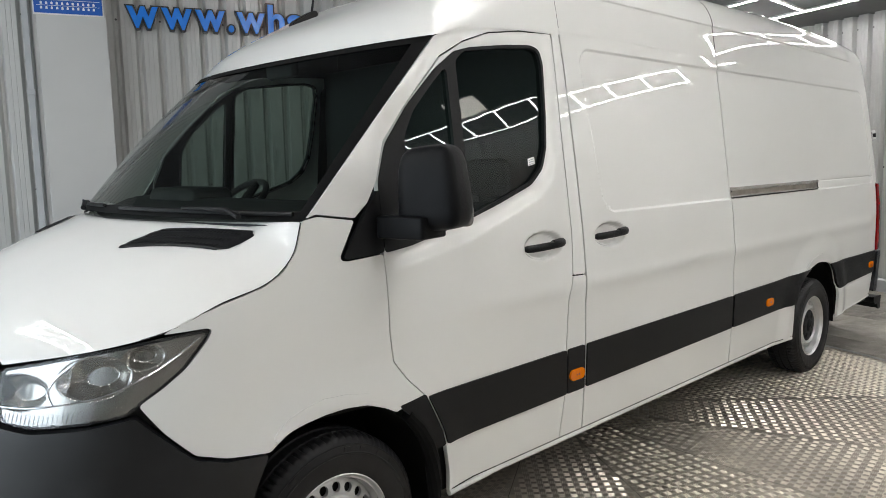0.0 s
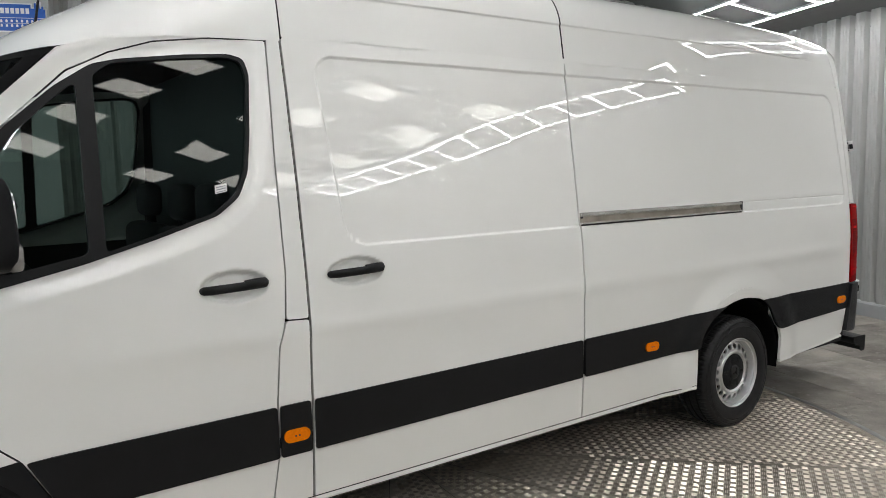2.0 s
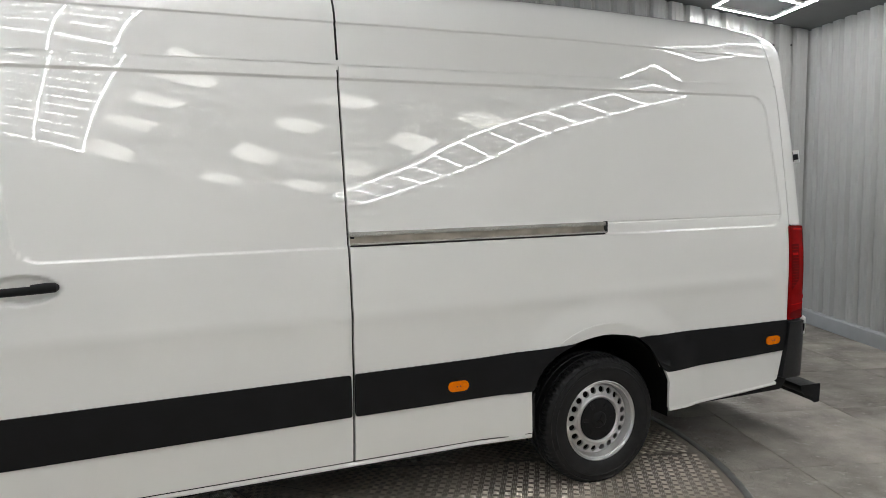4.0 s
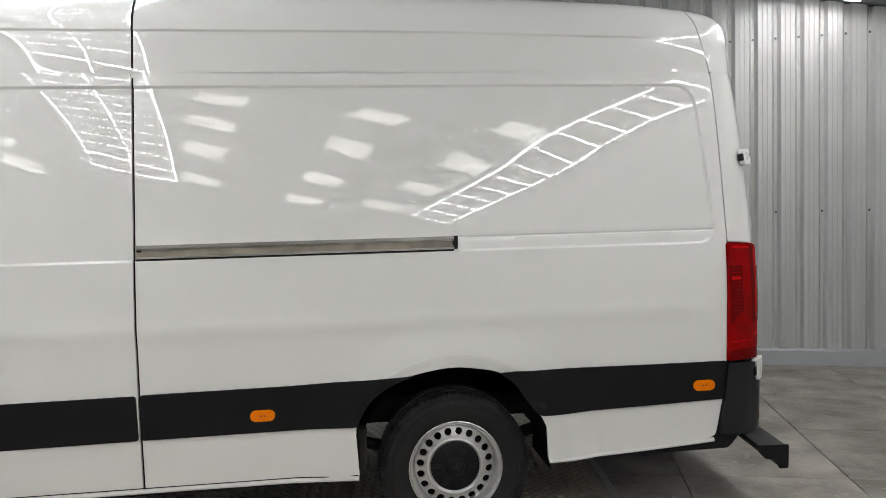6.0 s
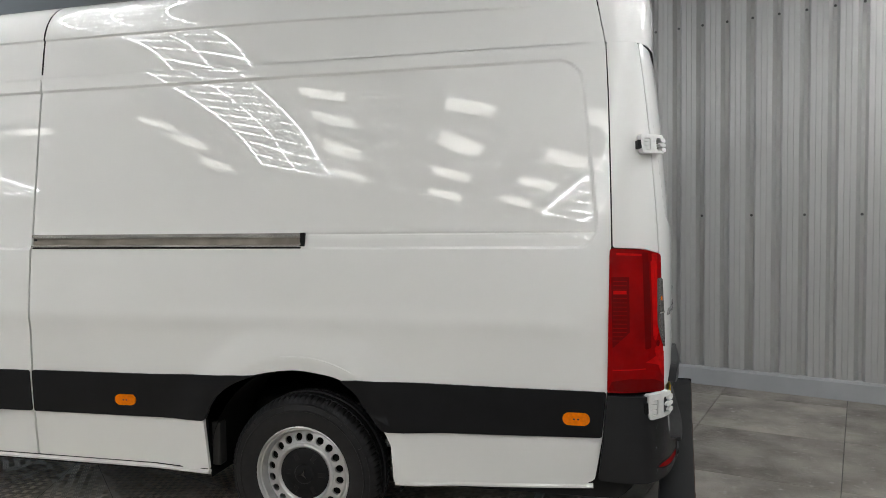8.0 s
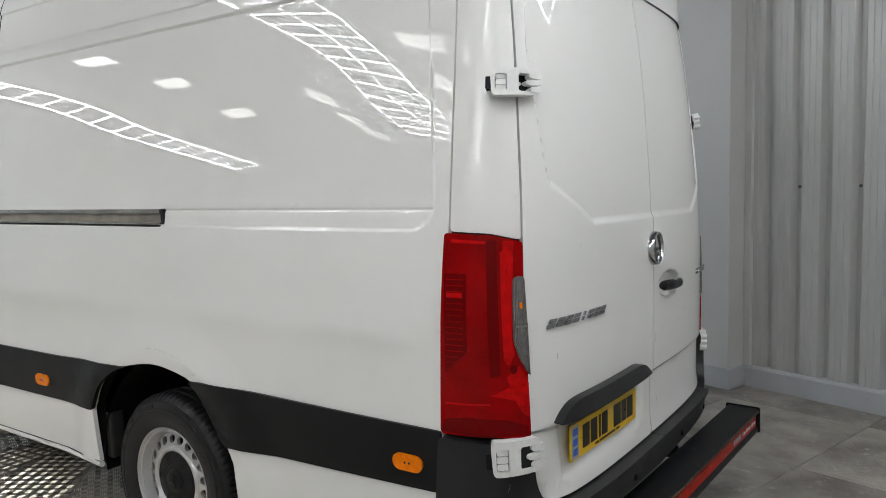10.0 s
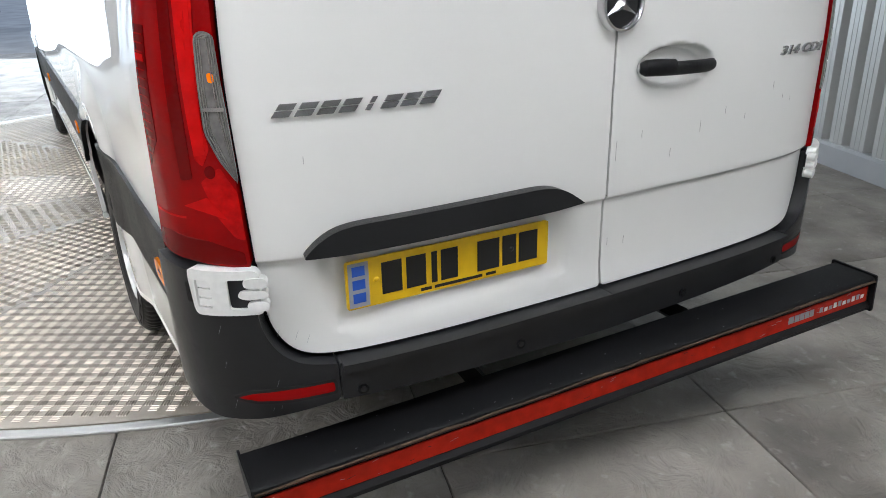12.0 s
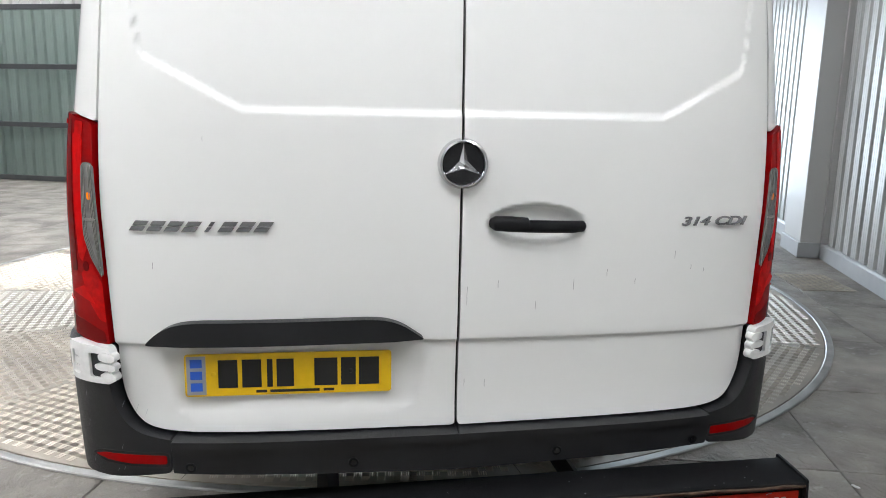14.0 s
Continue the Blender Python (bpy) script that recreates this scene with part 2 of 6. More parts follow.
def rod(bm, a, b, r, seg=12, r2=None):
    a, b = Vector(a), Vector(b)
    turn = (b - a).to_track_quat("Z", "Y").to_matrix().to_4x4()
    bmesh.ops.create_cone(bm, cap_ends=True, segments=seg, radius1=r, radius2=r if r2 is None else r2, depth=(b - a).length, matrix=Matrix.Translation((a + b) / 2) @ turn)


def lathe(bm, profile, seg=64, m=None, rule=None):
    """Turns a profile of (radius, y) round the y axis; rule(ring, n) may shift a radius."""
    rings = []
    for k, (r, y) in enumerate(profile):
        ring = []
        for n in range(seg):
            q = 2 * math.pi * n / seg
            rr = r + (rule(k, n) if rule else 0)
            ring.append(bm.verts.new((rr * math.cos(q), y, rr * math.sin(q))))
        rings.append(ring)
    for a, b in zip(rings, rings[1:]):
        for n in range(seg):
            bm.faces.new((a[n], a[(n + 1) % seg], b[(n + 1) % seg], b[n]))
    if m is not None:
        bmesh.ops.transform(bm, matrix=m, verts=[v for ring in rings for v in ring])
    return rings


def prism(bm, loop, low, high, m=None):
    """A plate with the outline loop (x, y), from z = low to high."""
    bottom = [bm.verts.new((x, y, low)) for x, y in loop]
    top = [bm.verts.new((x, y, high)) for x, y in loop]
    bm.faces.new(top)
    bm.faces.new(bottom[::-1])
    for n in range(len(loop)):
        k = (n + 1) % len(loop)
        bm.faces.new((bottom[n], bottom[k], top[k], top[n]))
    if m is not None:
        bmesh.ops.transform(bm, matrix=m, verts=bottom + top)


def rounded(loop, r=0.012, steps=3):
    """The outline with its corners rounded to about r."""
    out = []
    n = len(loop)
    for i in range(n):
        p, q, s = [np.array(loop[(i + k) % n], float) for k in (-1, 0, 1)]
        da, db = np.linalg.norm(p - q), np.linalg.norm(s - q)
        ca, cb = min(r, 0.45 * da), min(r, 0.45 * db)
        a, b = q + (p - q) / da * ca, q + (s - q) / db * cb
        for k in range(steps + 1):
            f = k / steps
            out.append(tuple((1 - f) ** 2 * a + 2 * f * (1 - f) * q + f * f * b))
    return out


def lettering(name, text, size, depth, mat, parent, m, label="", bevel=0.0, shear=0.0, stretch=1.0):
    """Raised writing in the built-in font, as a mesh."""
    cu = bpy.data.curves.new(name, "FONT")
    cu.body, cu.size, cu.extrude, cu.bevel_depth, cu.shear = text, size, depth, bevel, shear
    tmp = new(name, cu)
    me = bpy.data.meshes.new_from_object(tmp.evaluated_get(bpy.context.evaluated_depsgraph_get()))
    bpy.data.objects.remove(tmp)
    me.materials.clear()
    me.materials.append(mat)
    me.transform(Matrix.Diagonal((stretch, 1, 1, 1)))
    ob = new(name, me)
    ob.parent = parent
    ob.matrix_basis = m
    if label:
        tagged(ob, label)
    return ob

# ---- the hall ----
floor_base = bmesh.new()
prism(floor_base, [tuple(hall(u, v)[:2]) for u, v in ((FRONT_U - 30, SIDE_V - 25), (END_U + 0.4, SIDE_V - 25), (END_U + 0.4, WALL_V + 0.4), (FRONT_U - 30, WALL_V + 0.4))], -0.20, -0.012)
floor = tagged(part("floor", floor_base, JOINT), "grey riven paving slabs with dark narrow joints", "floor", kind="structure")


def cladding(name, length, height, pose_m, label, low=0.15, screws=True, top=None, shift=0.0):
    """Trapezoidal wall sheeting, seen from its -y side: broad flats with narrow sunk valleys, a thin stiffener each side."""
    pitch = []
    step = 0.2
    k = shift - step
    pitch.append((0, 0))
    while k < length:
        for dx, dy in ((0.0, 0), (0.036, 0), (0.039, 0.003), (0.042, 0), (0.078, 0), (0.081, 0.003), (0.084, 0), (0.119, 0), (0.122, 0.003), (0.143, 0.047), (0.146, 0.050), (0.173, 0.050), (0.176, 0.047), (0.197, 0.003)):
            if 0 < k + dx < length:
                pitch.append((k + dx, dy))
        k += step
    pitch.append((length, 0))
    bm = bmesh.new()
    top = top or (lambda x: height)
    front = [(bm.verts.new((x, y, low)), bm.verts.new((x, y, top(x)))) for x, y in pitch]
    for a, b in zip(front, front[1:]):
        bm.faces.new((a[0], b[0], b[1], a[1]))
    knots = sorted({0.0, length, *[x for x, _ in pitch[::60]]})
    prism(bm, [(x, top(x)) for x in knots] + [(length, 0), (0, 0)], -0.25, -0.06, Matrix.Rotation(radians(90), 4, "X"))
    wall = part(name, bm, CLAD, None, m=pose_m)
    tagged(wall, label, "wall", kind="structure")
    if screws:
        for z in (1.445, 3.06):
            x = (shift + 0.160) % step
            sb = bmesh.new()
            while x < length:
                rod(sb, (x, 0.050, z), (x, 0.045, z), 0.011, 8)
                rod(sb, (x, 0.046, z), (x, 0.039, z), 0.0065, 6)
                x += step if z > 2 else 2 * step
            part("screw_row", sb, SCREW, wall)
    return wall


def skirting(name, length, pose_m):
    bm = bmesh.new()
    prism(bm, [(0, 0), (0, -0.035), (0.135, -0.035), (0.152, -0.020), (0.152, 0.05), (0, 0.05)], 0, length, Matrix(((0, 0, 1, 0), (0, 1, 0, 0), (1, 0, 0, 0), (0, 0, 0, 1))))
    return tagged(part(name, bm, TRIM, None, m=pose_m), "grey folded metal skirting along the sheeted wall", "skirting", kind="structure")


def column(name, u0, u1, proud):
    """A boxed-in column on the long wall: flat front, plain returns and a skirting of its own."""
    bm = bmesh.new()
    w = u1 - u0
    box(bm, (0, -proud, 0.15), (w, 0.055, ceil_z(u0) - 0.12), bevel=0.004, seg=1)
    box(bm, (w + 0.001, -0.035, 0.153), (w + 0.05, 0.05, ceil_z(u0) - 0.125), bevel=0.003, seg=1)
    box(bm, (-0.05, -0.035, 0.153), (-0.001, 0.05, ceil_z(u0) - 0.125), bevel=0.003, seg=1)
    ob = tagged(part(name, bm, FLAT, None, m=hall_pose(u0, WALL_V)), "flat grey sheet-metal boxing round a wall column", "wall column", kind="structure")
    sk = bmesh.new()
    box(sk, (-0.022, -proud - 0.022, 0), (w + 0.022, -0.036, 0.15), bevel=0.004, seg=1)
    part("skirting", sk, TRIM, ob)
    return ob


cladding("wall_long", END_U - FRONT_U + 0.07, EAVE, hall_pose(FRONT_U - 0.07, WALL_V), "light grey trapezoidal metal wall sheeting with screws", top=lambda x: ceil_z(FRONT_U + x), shift=0.113)
cladding("wall_end", WALL_V - SIDE_V, EAVE, hall_pose(END_U, WALL_V, 0, -90), "light grey trapezoidal metal wall sheeting at the hall's end")
skirting("baseboard_long", END_U - FRONT_U - 0.002, hall_pose(FRONT_U, WALL_V))
skirting("baseboard_end", WALL_V - SIDE_V - 0.04, hall_pose(END_U, WALL_V - 0.037, 0, -90))
column("wall_column_1", 4.72, 5.24, 0.22)
column("wall_column_2", 0.14, 0.72, 0.22)

# a square down-pipe beside the boxed column
pipe = tagged(new("down_pipe"), "square grey metal down-pipe fixed beside the boxed column", "down-pipe")
pipe.matrix_basis = hall_pose(0.012, WALL_V)
bm = bmesh.new()
box(bm, (0, -0.085, 0.155), (0.056, -0.030, 3.6), bevel=0.006, seg=2)
part("tube", bm, TRIM, pipe)
for z in (0.9, 2.32):
    bm = bmesh.new()
    box(bm, (-0.006, -0.091, z), (0.062, 0.0, z + 0.05), bevel=0.003, seg=1)
    part("bracket", bm, TRIM, pipe)
cladding("wall_side", END_U - FRONT_U, EAVE, hall_pose(END_U, SIDE_V, 0, 180), "grey trapezoidal metal wall sheeting behind", screws=False, top=lambda x: ceil_z(END_U - x))
cladding("wall_front", 7.3, 3.0, hall_pose(FRONT_U, SIDE_V, 0, 90), "grey trapezoidal metal wall sheeting beside the open front", screws=False)

cb = bmesh.new()
prism(cb, [(u, ceil_z(u)) for u in (END_U + 0.3, RIDGE_U, FRONT_U - 0.3)] + [(FRONT_U - 0.3, 5.4), (END_U + 0.3, 5.4)], -(WALL_V + 0.3), -SIDE_V, Matrix.Rotation(HALL, 4, "Z") @ Matrix.Rotation(radians(90), 4, "X"))
ceiling = tagged(part("ceiling", cb, CEILING), "plain grey boarded pitched ceiling with lamps", "ceiling", kind="structure")
fb = bmesh.new()
box(fb, (FRONT_U - 0.2, SIDE_V, 3.0), (FRONT_U, WALL_V + 0.3, 5.4))
tagged(part("lintel", fb, TRIM, None, m=Matrix.Rotation(HALL, 4, "Z")), "grey lintel over the wide open front", "lintel", kind="structure")

# Light frames of slim tubes under the ceiling, and square panels let into it.
def light_frame(u, v, wide, long, across, rungs, turn=0.0, r=0.011):
    """A frame of tubes centred on (u, v), parallel to the slope of the ceiling."""
    root = tagged(new("tube_light_frame"), "ladder-shaped frame of glowing white tube lamps under ceiling", "ceiling light")
    slope = PITCH if u > RIDGE_U else -PITCH
    up = Vector((slope, 0, 1)).normalized()
    along = Vector((-math.sin(radians(turn)), math.cos(radians(turn)), slope * math.sin(radians(turn)))).normalized()
    root.matrix_basis = hall_pose(u, v, ceil_z(u) - 0.055) @ Matrix((along.cross(up), along, up)).transposed().to_4x4()
    hu, hv = wide / 2, long / 2
    for i in range(across + 1):
        bm = bmesh.new()
        x = -hu + wide * i / across
        box(bm, (x - r, -hv, -r), (x + r, hv, -r + 0.004), bevel=0.0015, seg=1)
        strip = part("long_tube", bm, LED, root)
        bm = bmesh.new()
        box(bm, (x - r * 1.05, -hv, -r + 0.0042), (x + r * 1.05, hv, r), bevel=0.002, seg=1)
        part("housing", bm, SIGN_WHITE, strip)
    for i in range(across):
        for j in range(rungs + 1):
            bm = bmesh.new()
            y = -hv + r + (long - 2 * r) * j / rungs
            a, b = -hu + wide * i / across + r + 0.003, -hu + wide * (i + 1) / across - r - 0.003
            box(bm, (a, y - r, -r), (b, y + r, -r + 0.004), bevel=0.0015, seg=1)
            strip = part("cross_tube", bm, LED, root)
            bm = bmesh.new()
            box(bm, (a, y - r * 1.05, -r + 0.0042), (b, y + r * 1.05, r), bevel=0.002, seg=1)
            part("housing", bm, SIGN_WHITE, strip)
    for j in (-1, 1):
        for i in (-1, 1):
            bm = bmesh.new()
            rod(bm, (i * hu, j * hv * 0.9, r), (i * hu, j * hv * 0.9, 0.056), 0.004, 6)
            part("hanger", bm, ALU, root)
    return root


light_frame(7.90, 2.55, 0.63, 4.5, 1, 7, 0.0, 0.014)
light_frame(8.40, -2.75, 0.56, 5.4, 1, 12, 1.0, 0.012)
light_frame(3.74, -2.75, 1.10, 7.6, 2, 21, 12.0, 0.010)
light_frame(-2.05, -7.2, 0.62, 7.6, 1, 16, 12.5, 0.014)
light_frame(-2.1, -0.55, 0.62, 4.6, 1, 10, 3.0, 0.024)

def panel_light():
    root = tagged(new("panel_light"), "square flat warm-white lamp panel set in the ceiling", "ceiling light", "panel lamps in the ceiling")
    bm = bmesh.new()
    box(bm, (-0.245, -0.205, -0.010), (0.245, 0.205, -0.004))
    part("diffuser", bm, PANEL_LED, root)
    bm = bmesh.new()
    for a, b in (((-0.26, -0.22), (0.26, -0.206)), ((-0.26, 0.206), (0.26, 0.22)), ((-0.26, -0.205), (-0.246, 0.205)), ((0.246, -0.205), (0.26, 0.205))):
        box(bm, (*a, -0.014), (*b, 0.0), bevel=0.002, seg=1)
    part("frame", bm, SIGN_WHITE, root)
    return root


first = None
for u0, v0, du, dv, rows in ((2.55, -6.15, .30, -.68, 3), (5.05, -3.12, .09, -1.02, 4), (6.57, -2.70, .05, -1.11, 4), (7.90, -2.15, -.06, -1.10, 4), (-.55, -5.0, .35, -1.45, 3)):
    for j in range(rows):
        u = u0 + du * j
        tilt = math.atan(PITCH) * (1 if u > RIDGE_U else -1)
        m = hall_pose(u, v0 + dv * j, ceil_z(u)) @ Matrix.Rotation(tilt, 4, "Y")
        if first is None:
            first = panel_light()
            first.matrix_basis = m
        else:
            copy_thing(first, m)

# ---- the turntable ----
TT, TT_R = (3.09, 0.065), 3.205
HUB = (3.40, 0.05)
table = tagged(new("turntable"), "round vehicle turntable covered with worn steel tread plate", "turntable")
bm = bmesh.new()
lathe(bm, [(0.001, 0.006), (TT_R - 0.03, 0.006), (TT_R - 0.03, -0.05)], 160, Matrix.Translation((*TT, 0)) @ Matrix.Rotation(radians(90), 4, "X"))
part("deck", bm, TREAD, table)
bm = bmesh.new()
lathe(bm, [(TT_R - 0.022, -0.02), (TT_R - 0.022, 0.005), (TT_R - 0.018, 0.008), (TT_R + 0.016, 0.008), (TT_R + 0.021, 0.004), (TT_R + 0.021, -0.02)], 160, Matrix.Translation((*TT, 0)) @ Matrix.Rotation(radians(90), 4, "X"))
part("rim_ring", bm, RING, table, "dull steel ring round the deck")


def tread(u_angle, keep, pitch=0.042):
    """Raised five-bar tread over one sheet: groups of short ridges, turned from group to group."""
    ca, sa = math.cos(u_angle), math.sin(u_angle)
    n = int(2 * TT_R / pitch) + 2
    i, j = np.meshgrid(np.arange(-n // 2, n // 2), np.arange(-n // 2, n // 2), indexing="ij")
    i, j = i.ravel(), j.ravel()
    gx, gy = (i + 0.5) * pitch, (j + 0.5) * pitch
    wx, wy = TT[0] + gx * ca - gy * sa, TT[1] + gx * sa + gy * ca
    ok = (np.hypot(wx - TT[0], wy - TT[1]) < TT_R - 0.07) & keep(wx, wy)
    wx, wy, odd = wx[ok], wy[ok], ((i + j) % 2)[ok]
    verts = []
    ridge = np.array([(-0.5, -0.5, 0), (0.5, -0.5, 0), (0.5, 0.5, 0), (-0.5, 0.5, 0), (-0.32, 0, 1), (0.32, 0, 1)])
    for k in range(4):
        off = (k - 1.5) * pitch * 0.215
        local = ridge * (pitch * 0.78, pitch * 0.12, 0.0026) + (0, off, 0)
        for o in (0, 1):
            q = u_angle + (radians(45) if o else radians(-45))
            c, s = math.cos(q), math.sin(q)
            pts = np.stack([local[:, 0] * c - local[:, 1] * s, local[:, 0] * s + local[:, 1] * c, local[:, 2] + 0.0061], 1)
            sel = odd == o
            base = np.stack([wx[sel], wy[sel], np.zeros(sel.sum())], 1)
            verts.append((base[:, None, :] + pts[None]).reshape(-1, 3))
    v = np.concatenate(verts)
    m = len(v) // 6
    f = []
    for t in ((0, 1, 5, 4), (2, 3, 4, 5), (1, 2, 5), (3, 0, 4)):
        f += (np.arange(m)[:, None] * 6 + np.array(t)).tolist()
    return v, f


# fourteen wedge-shaped sheets meet at the hub, each with its pattern along its own middle
WEDGE = 2 * math.pi / 14
for n in range(14):
    start = radians(-44.5) + WEDGE * n

    def within(x, y, start=start):
        q = (np.arctan2(y - HUB[1], x - HUB[0]) - start) % (2 * math.pi)
        r = np.hypot(x - HUB[0], y - HUB[1])
        return (q < WEDGE) & (np.minimum(q, WEDGE - q) * r > 0.016)
    v, f = tread(start + WEDGE / 2 + radians(45), within)
    tagged(mesh_part("tread_pattern", v, f, TREAD_BAR, table, "raised bars of the tread plate"), kind="stuff")
    bm = bmesh.new()
    end = Vector((HUB[0], HUB[1], 0)) + Vector((math.cos(start), math.sin(start), 0)) * 4.2
    a, b = Vector((HUB[0], HUB[1], 0.0062)), Vector((end.x, end.y, 0.0062))
    d = (b - a).normalized()
    c = a - Vector((*TT, 0.0062))
    reach = -c.dot(d) + math.sqrt(c.dot(d) ** 2 - c.dot(c) + (TT_R - 0.035) ** 2)
    b = a + d * reach
    side_v = Vector((-d.y, d.x, 0)) * 0.0011
    bm.faces.new([bm.verts.new(p) for p in (a - side_v, b - side_v, b + side_v, a + side_v)])
    part("sheet_joint", bm, SHUT, table)

# The fixed plate beside the turntable.
bm = bmesh.new()
prism(bm, [(-0.30, -0.22), (0.30, -0.22), (0.30, 0.22), (-0.30, 0.22)], -0.012, 0.004, Matrix.Translation((3.35, 3.72, 0)) @ Matrix.Rotation(radians(-12), 4, "Z"))
cover = tagged(part("floor_plate", bm, TREAD), "small square steel tread plate let into floor", "cover plate")
pv, pf = [], []
for i in range(11):
    for j in range(8):
        o = (-0.27 + 0.054 * i, -0.19 + 0.054 * j)
        q = radians(33 if (i + j) % 2 else -57)
        c, s = math.cos(q), math.sin(q)
        for k in (-1, 0, 1):
            b0 = len(pv)
            for x, y, z in ((-0.021, -0.0045, 0), (0.021, -0.0045, 0), (0.021, 0.0045, 0), (-0.021, 0.0045, 0), (-0.014, 0, 0.003), (0.014, 0, 0.003)):
                yy = y + k * 0.014
                lx, ly = o[0] + x * c - yy * s, o[1] + x * s + yy * c
                w = Matrix.Translation((3.35, 3.72, 0)) @ Matrix.Rotation(radians(-12), 4, "Z") @ Vector((lx, ly, z + 0.0042))
                pv.append(tuple(w))
            pf += [(b0, b0 + 1, b0 + 5, b0 + 4), (b0 + 2, b0 + 3, b0 + 4, b0 + 5), (b0 + 1, b0 + 2, b0 + 5), (b0 + 3, b0, b0 + 4)]
mesh_part("tread_pattern", pv, pf, TREAD_BAR, cover)

# ---- the front of the hall, seen far off past the van ----
def glazed_screen(u, v0, v1):
    root = tagged(new("glazed_screen"), "glazed partition with dark metal frame and clear panes", "glazed partition", kind="structure")
    n = 3
    w = (v1 - v0) / n
    for i in range(n + 1):
        bm = bmesh.new()
        box(bm, (u - 0.04, v0 + i * w - 0.045, 0), (u + 0.04, v0 + i * w + 0.045, 3.4), bevel=0.006, seg=1)
        part("mullion", bm, ALU, root, m=Matrix.Rotation(HALL, 4, "Z"))
    for i in range(n):
        for z in (0.05, 0.95, 1.9, 2.85):
            bm = bmesh.new()
            box(bm, (u - 0.035, v0 + i * w + 0.046, z - 0.04), (u + 0.035, v0 + (i + 1) * w - 0.046, z + 0.04), bevel=0.005, seg=1)
            part("transom", bm, ALU, root, m=Matrix.Rotation(HALL, 4, "Z"))
        for z0, z1 in ((0.09, 0.91), (0.99, 1.86), (1.94, 2.81)):
            bm = bmesh.new()
            box(bm, (u - 0.004, v0 + i * w + 0.046, z0), (u + 0.004, v0 + (i + 1) * w - 0.046, z1))
            pane = part("pane", bm, PANE, root, m=Matrix.Rotation(HALL, 4, "Z"))
            pane.visible_shadow = False
    return root


glazed_screen(-2.7, -11.9, -4.9)
cladding("wall_behind_glass", 7.0, 3.4, hall_pose(-3.1, -11.95, 0, 90), "pale grey-green profiled sheeting close behind the glazing", 0.0, False)
fence = cladding("boundary_wall", 1.7, 3.4, hall_pose(-2.95, -4.72, 0, 180), "pale profiled metal sheeting beside the open front", 0.0, False)
fence.data.materials[0] = FENCE
yb = bmesh.new()
prism(yb, [tuple(hall(u, v)[:2]) for u, v in ((-45, -30), (FRONT_U, -30), (FRONT_U, 30), (-45, 30))], -0.15, -0.004)
tagged(part("ground", yb, YARD), "pale worn concrete yard outside the open front", "ground", kind="structure")

# ---- the van: its outer form ----
# a runs round the half outline: along the side it is x, ahead of NOSE_A and behind TAIL_A it goes round the corner.
NOSE_A, TAIL_A = 0.80, 6.60


def curve(xs, ys):
    """A smooth monotone curve through a few points."""
    xs, ys = np.array(xs, float), np.array(ys, float)
    d = np.diff(ys) / np.diff(xs)
    with np.errstate(divide="ignore", invalid="ignore"):
        inner = np.where(d[:-1] * d[1:] > 0, 2 * d[:-1] * d[1:] / (d[:-1] + d[1:]), 0)
    m = np.r_[d[0], inner, d[-1]]

    def at(x):
        x = np.clip(x, xs[0], xs[-1])
        i = np.clip(np.searchsorted(xs, x) - 1, 0, len(xs) - 2)
        h = xs[i + 1] - xs[i]
        t = (x - xs[i]) / h
        return (2 * t**3 - 3 * t * t + 1) * ys[i] + (t**3 - 2 * t * t + t) * h * m[i] + (3 * t * t - 2 * t**3) * ys[i + 1] + (t**3 - t * t) * h * m[i + 1]
    return at


def step(x, a, b):
    t = np.clip((x - a) / (b - a), 0, 1)
    return t * t * (3 - 2 * t)


half_width = curve([.2, .36, .6, .8, 1.09, 1.24, 1.42, 1.75, 2.15, 2.4, 2.5], [.955, .975, .99, .996, .995, .986, .965, .922, .864, .80, .75])
nose_x = curve([.25, .5, .85, 1.15, 1.45], [.06, 0.0, .02, .12, .42])
tail_x = curve([.3, 1.3, 1.75, 2.1, 2.4, 2.6], [6.935, 6.935, 6.91, 6.87, 6.80, 6.70])


def corner(n, ax, ay):
    t = np.linspace(0, math.pi / 2, 401)
    c, s = np.sin(t) ** (2 / n), np.cos(t) ** (2 / n)
    return c, s, np.r_[0, np.cumsum(np.hypot(np.diff(c) * ax, np.diff(s) * ay))]


FRONT, REAR = corner(2.4, .75, .985), corner(4.0, .335, .965)
NOSE_END, TAIL_END = NOSE_A - FRONT[2][-1], TAIL_A + REAR[2][-1]


def outline(a, z):
    """The plain body at (a, z), on the nearside (y < 0)."""
    a, z = np.asarray(a, float), np.asarray(z, float)
    w = half_width(z) - 0.004 * step(a, 6.2, 6.75)
    cf, sf = np.interp(NOSE_A - a, FRONT[2], FRONT[0]), np.interp(NOSE_A - a, FRONT[2], FRONT[1])
    cr, sr = np.interp(a - TAIL_A, REAR[2], REAR[0]), np.interp(a - TAIL_A, REAR[2], REAR[1])
    x = np.where(a < NOSE_A, NOSE_A - (NOSE_A - nose_x(z)) * cf, np.where(a > TAIL_A, TAIL_A + (tail_x(z) - TAIL_A) * cr, a))
    y = -w * np.where(a < NOSE_A, sf, np.where(a > TAIL_A, sr, 1.0))
    return np.stack([x, y, z + 0 * a], -1)


def facing(fn, a, z, h=0.003):
    n = np.cross(fn(a + h, z) - fn(a - h, z), fn(a, z + h) - fn(a, z - h))
    return n / np.maximum(np.linalg.norm(n, axis=-1, keepdims=True), 1e-9)


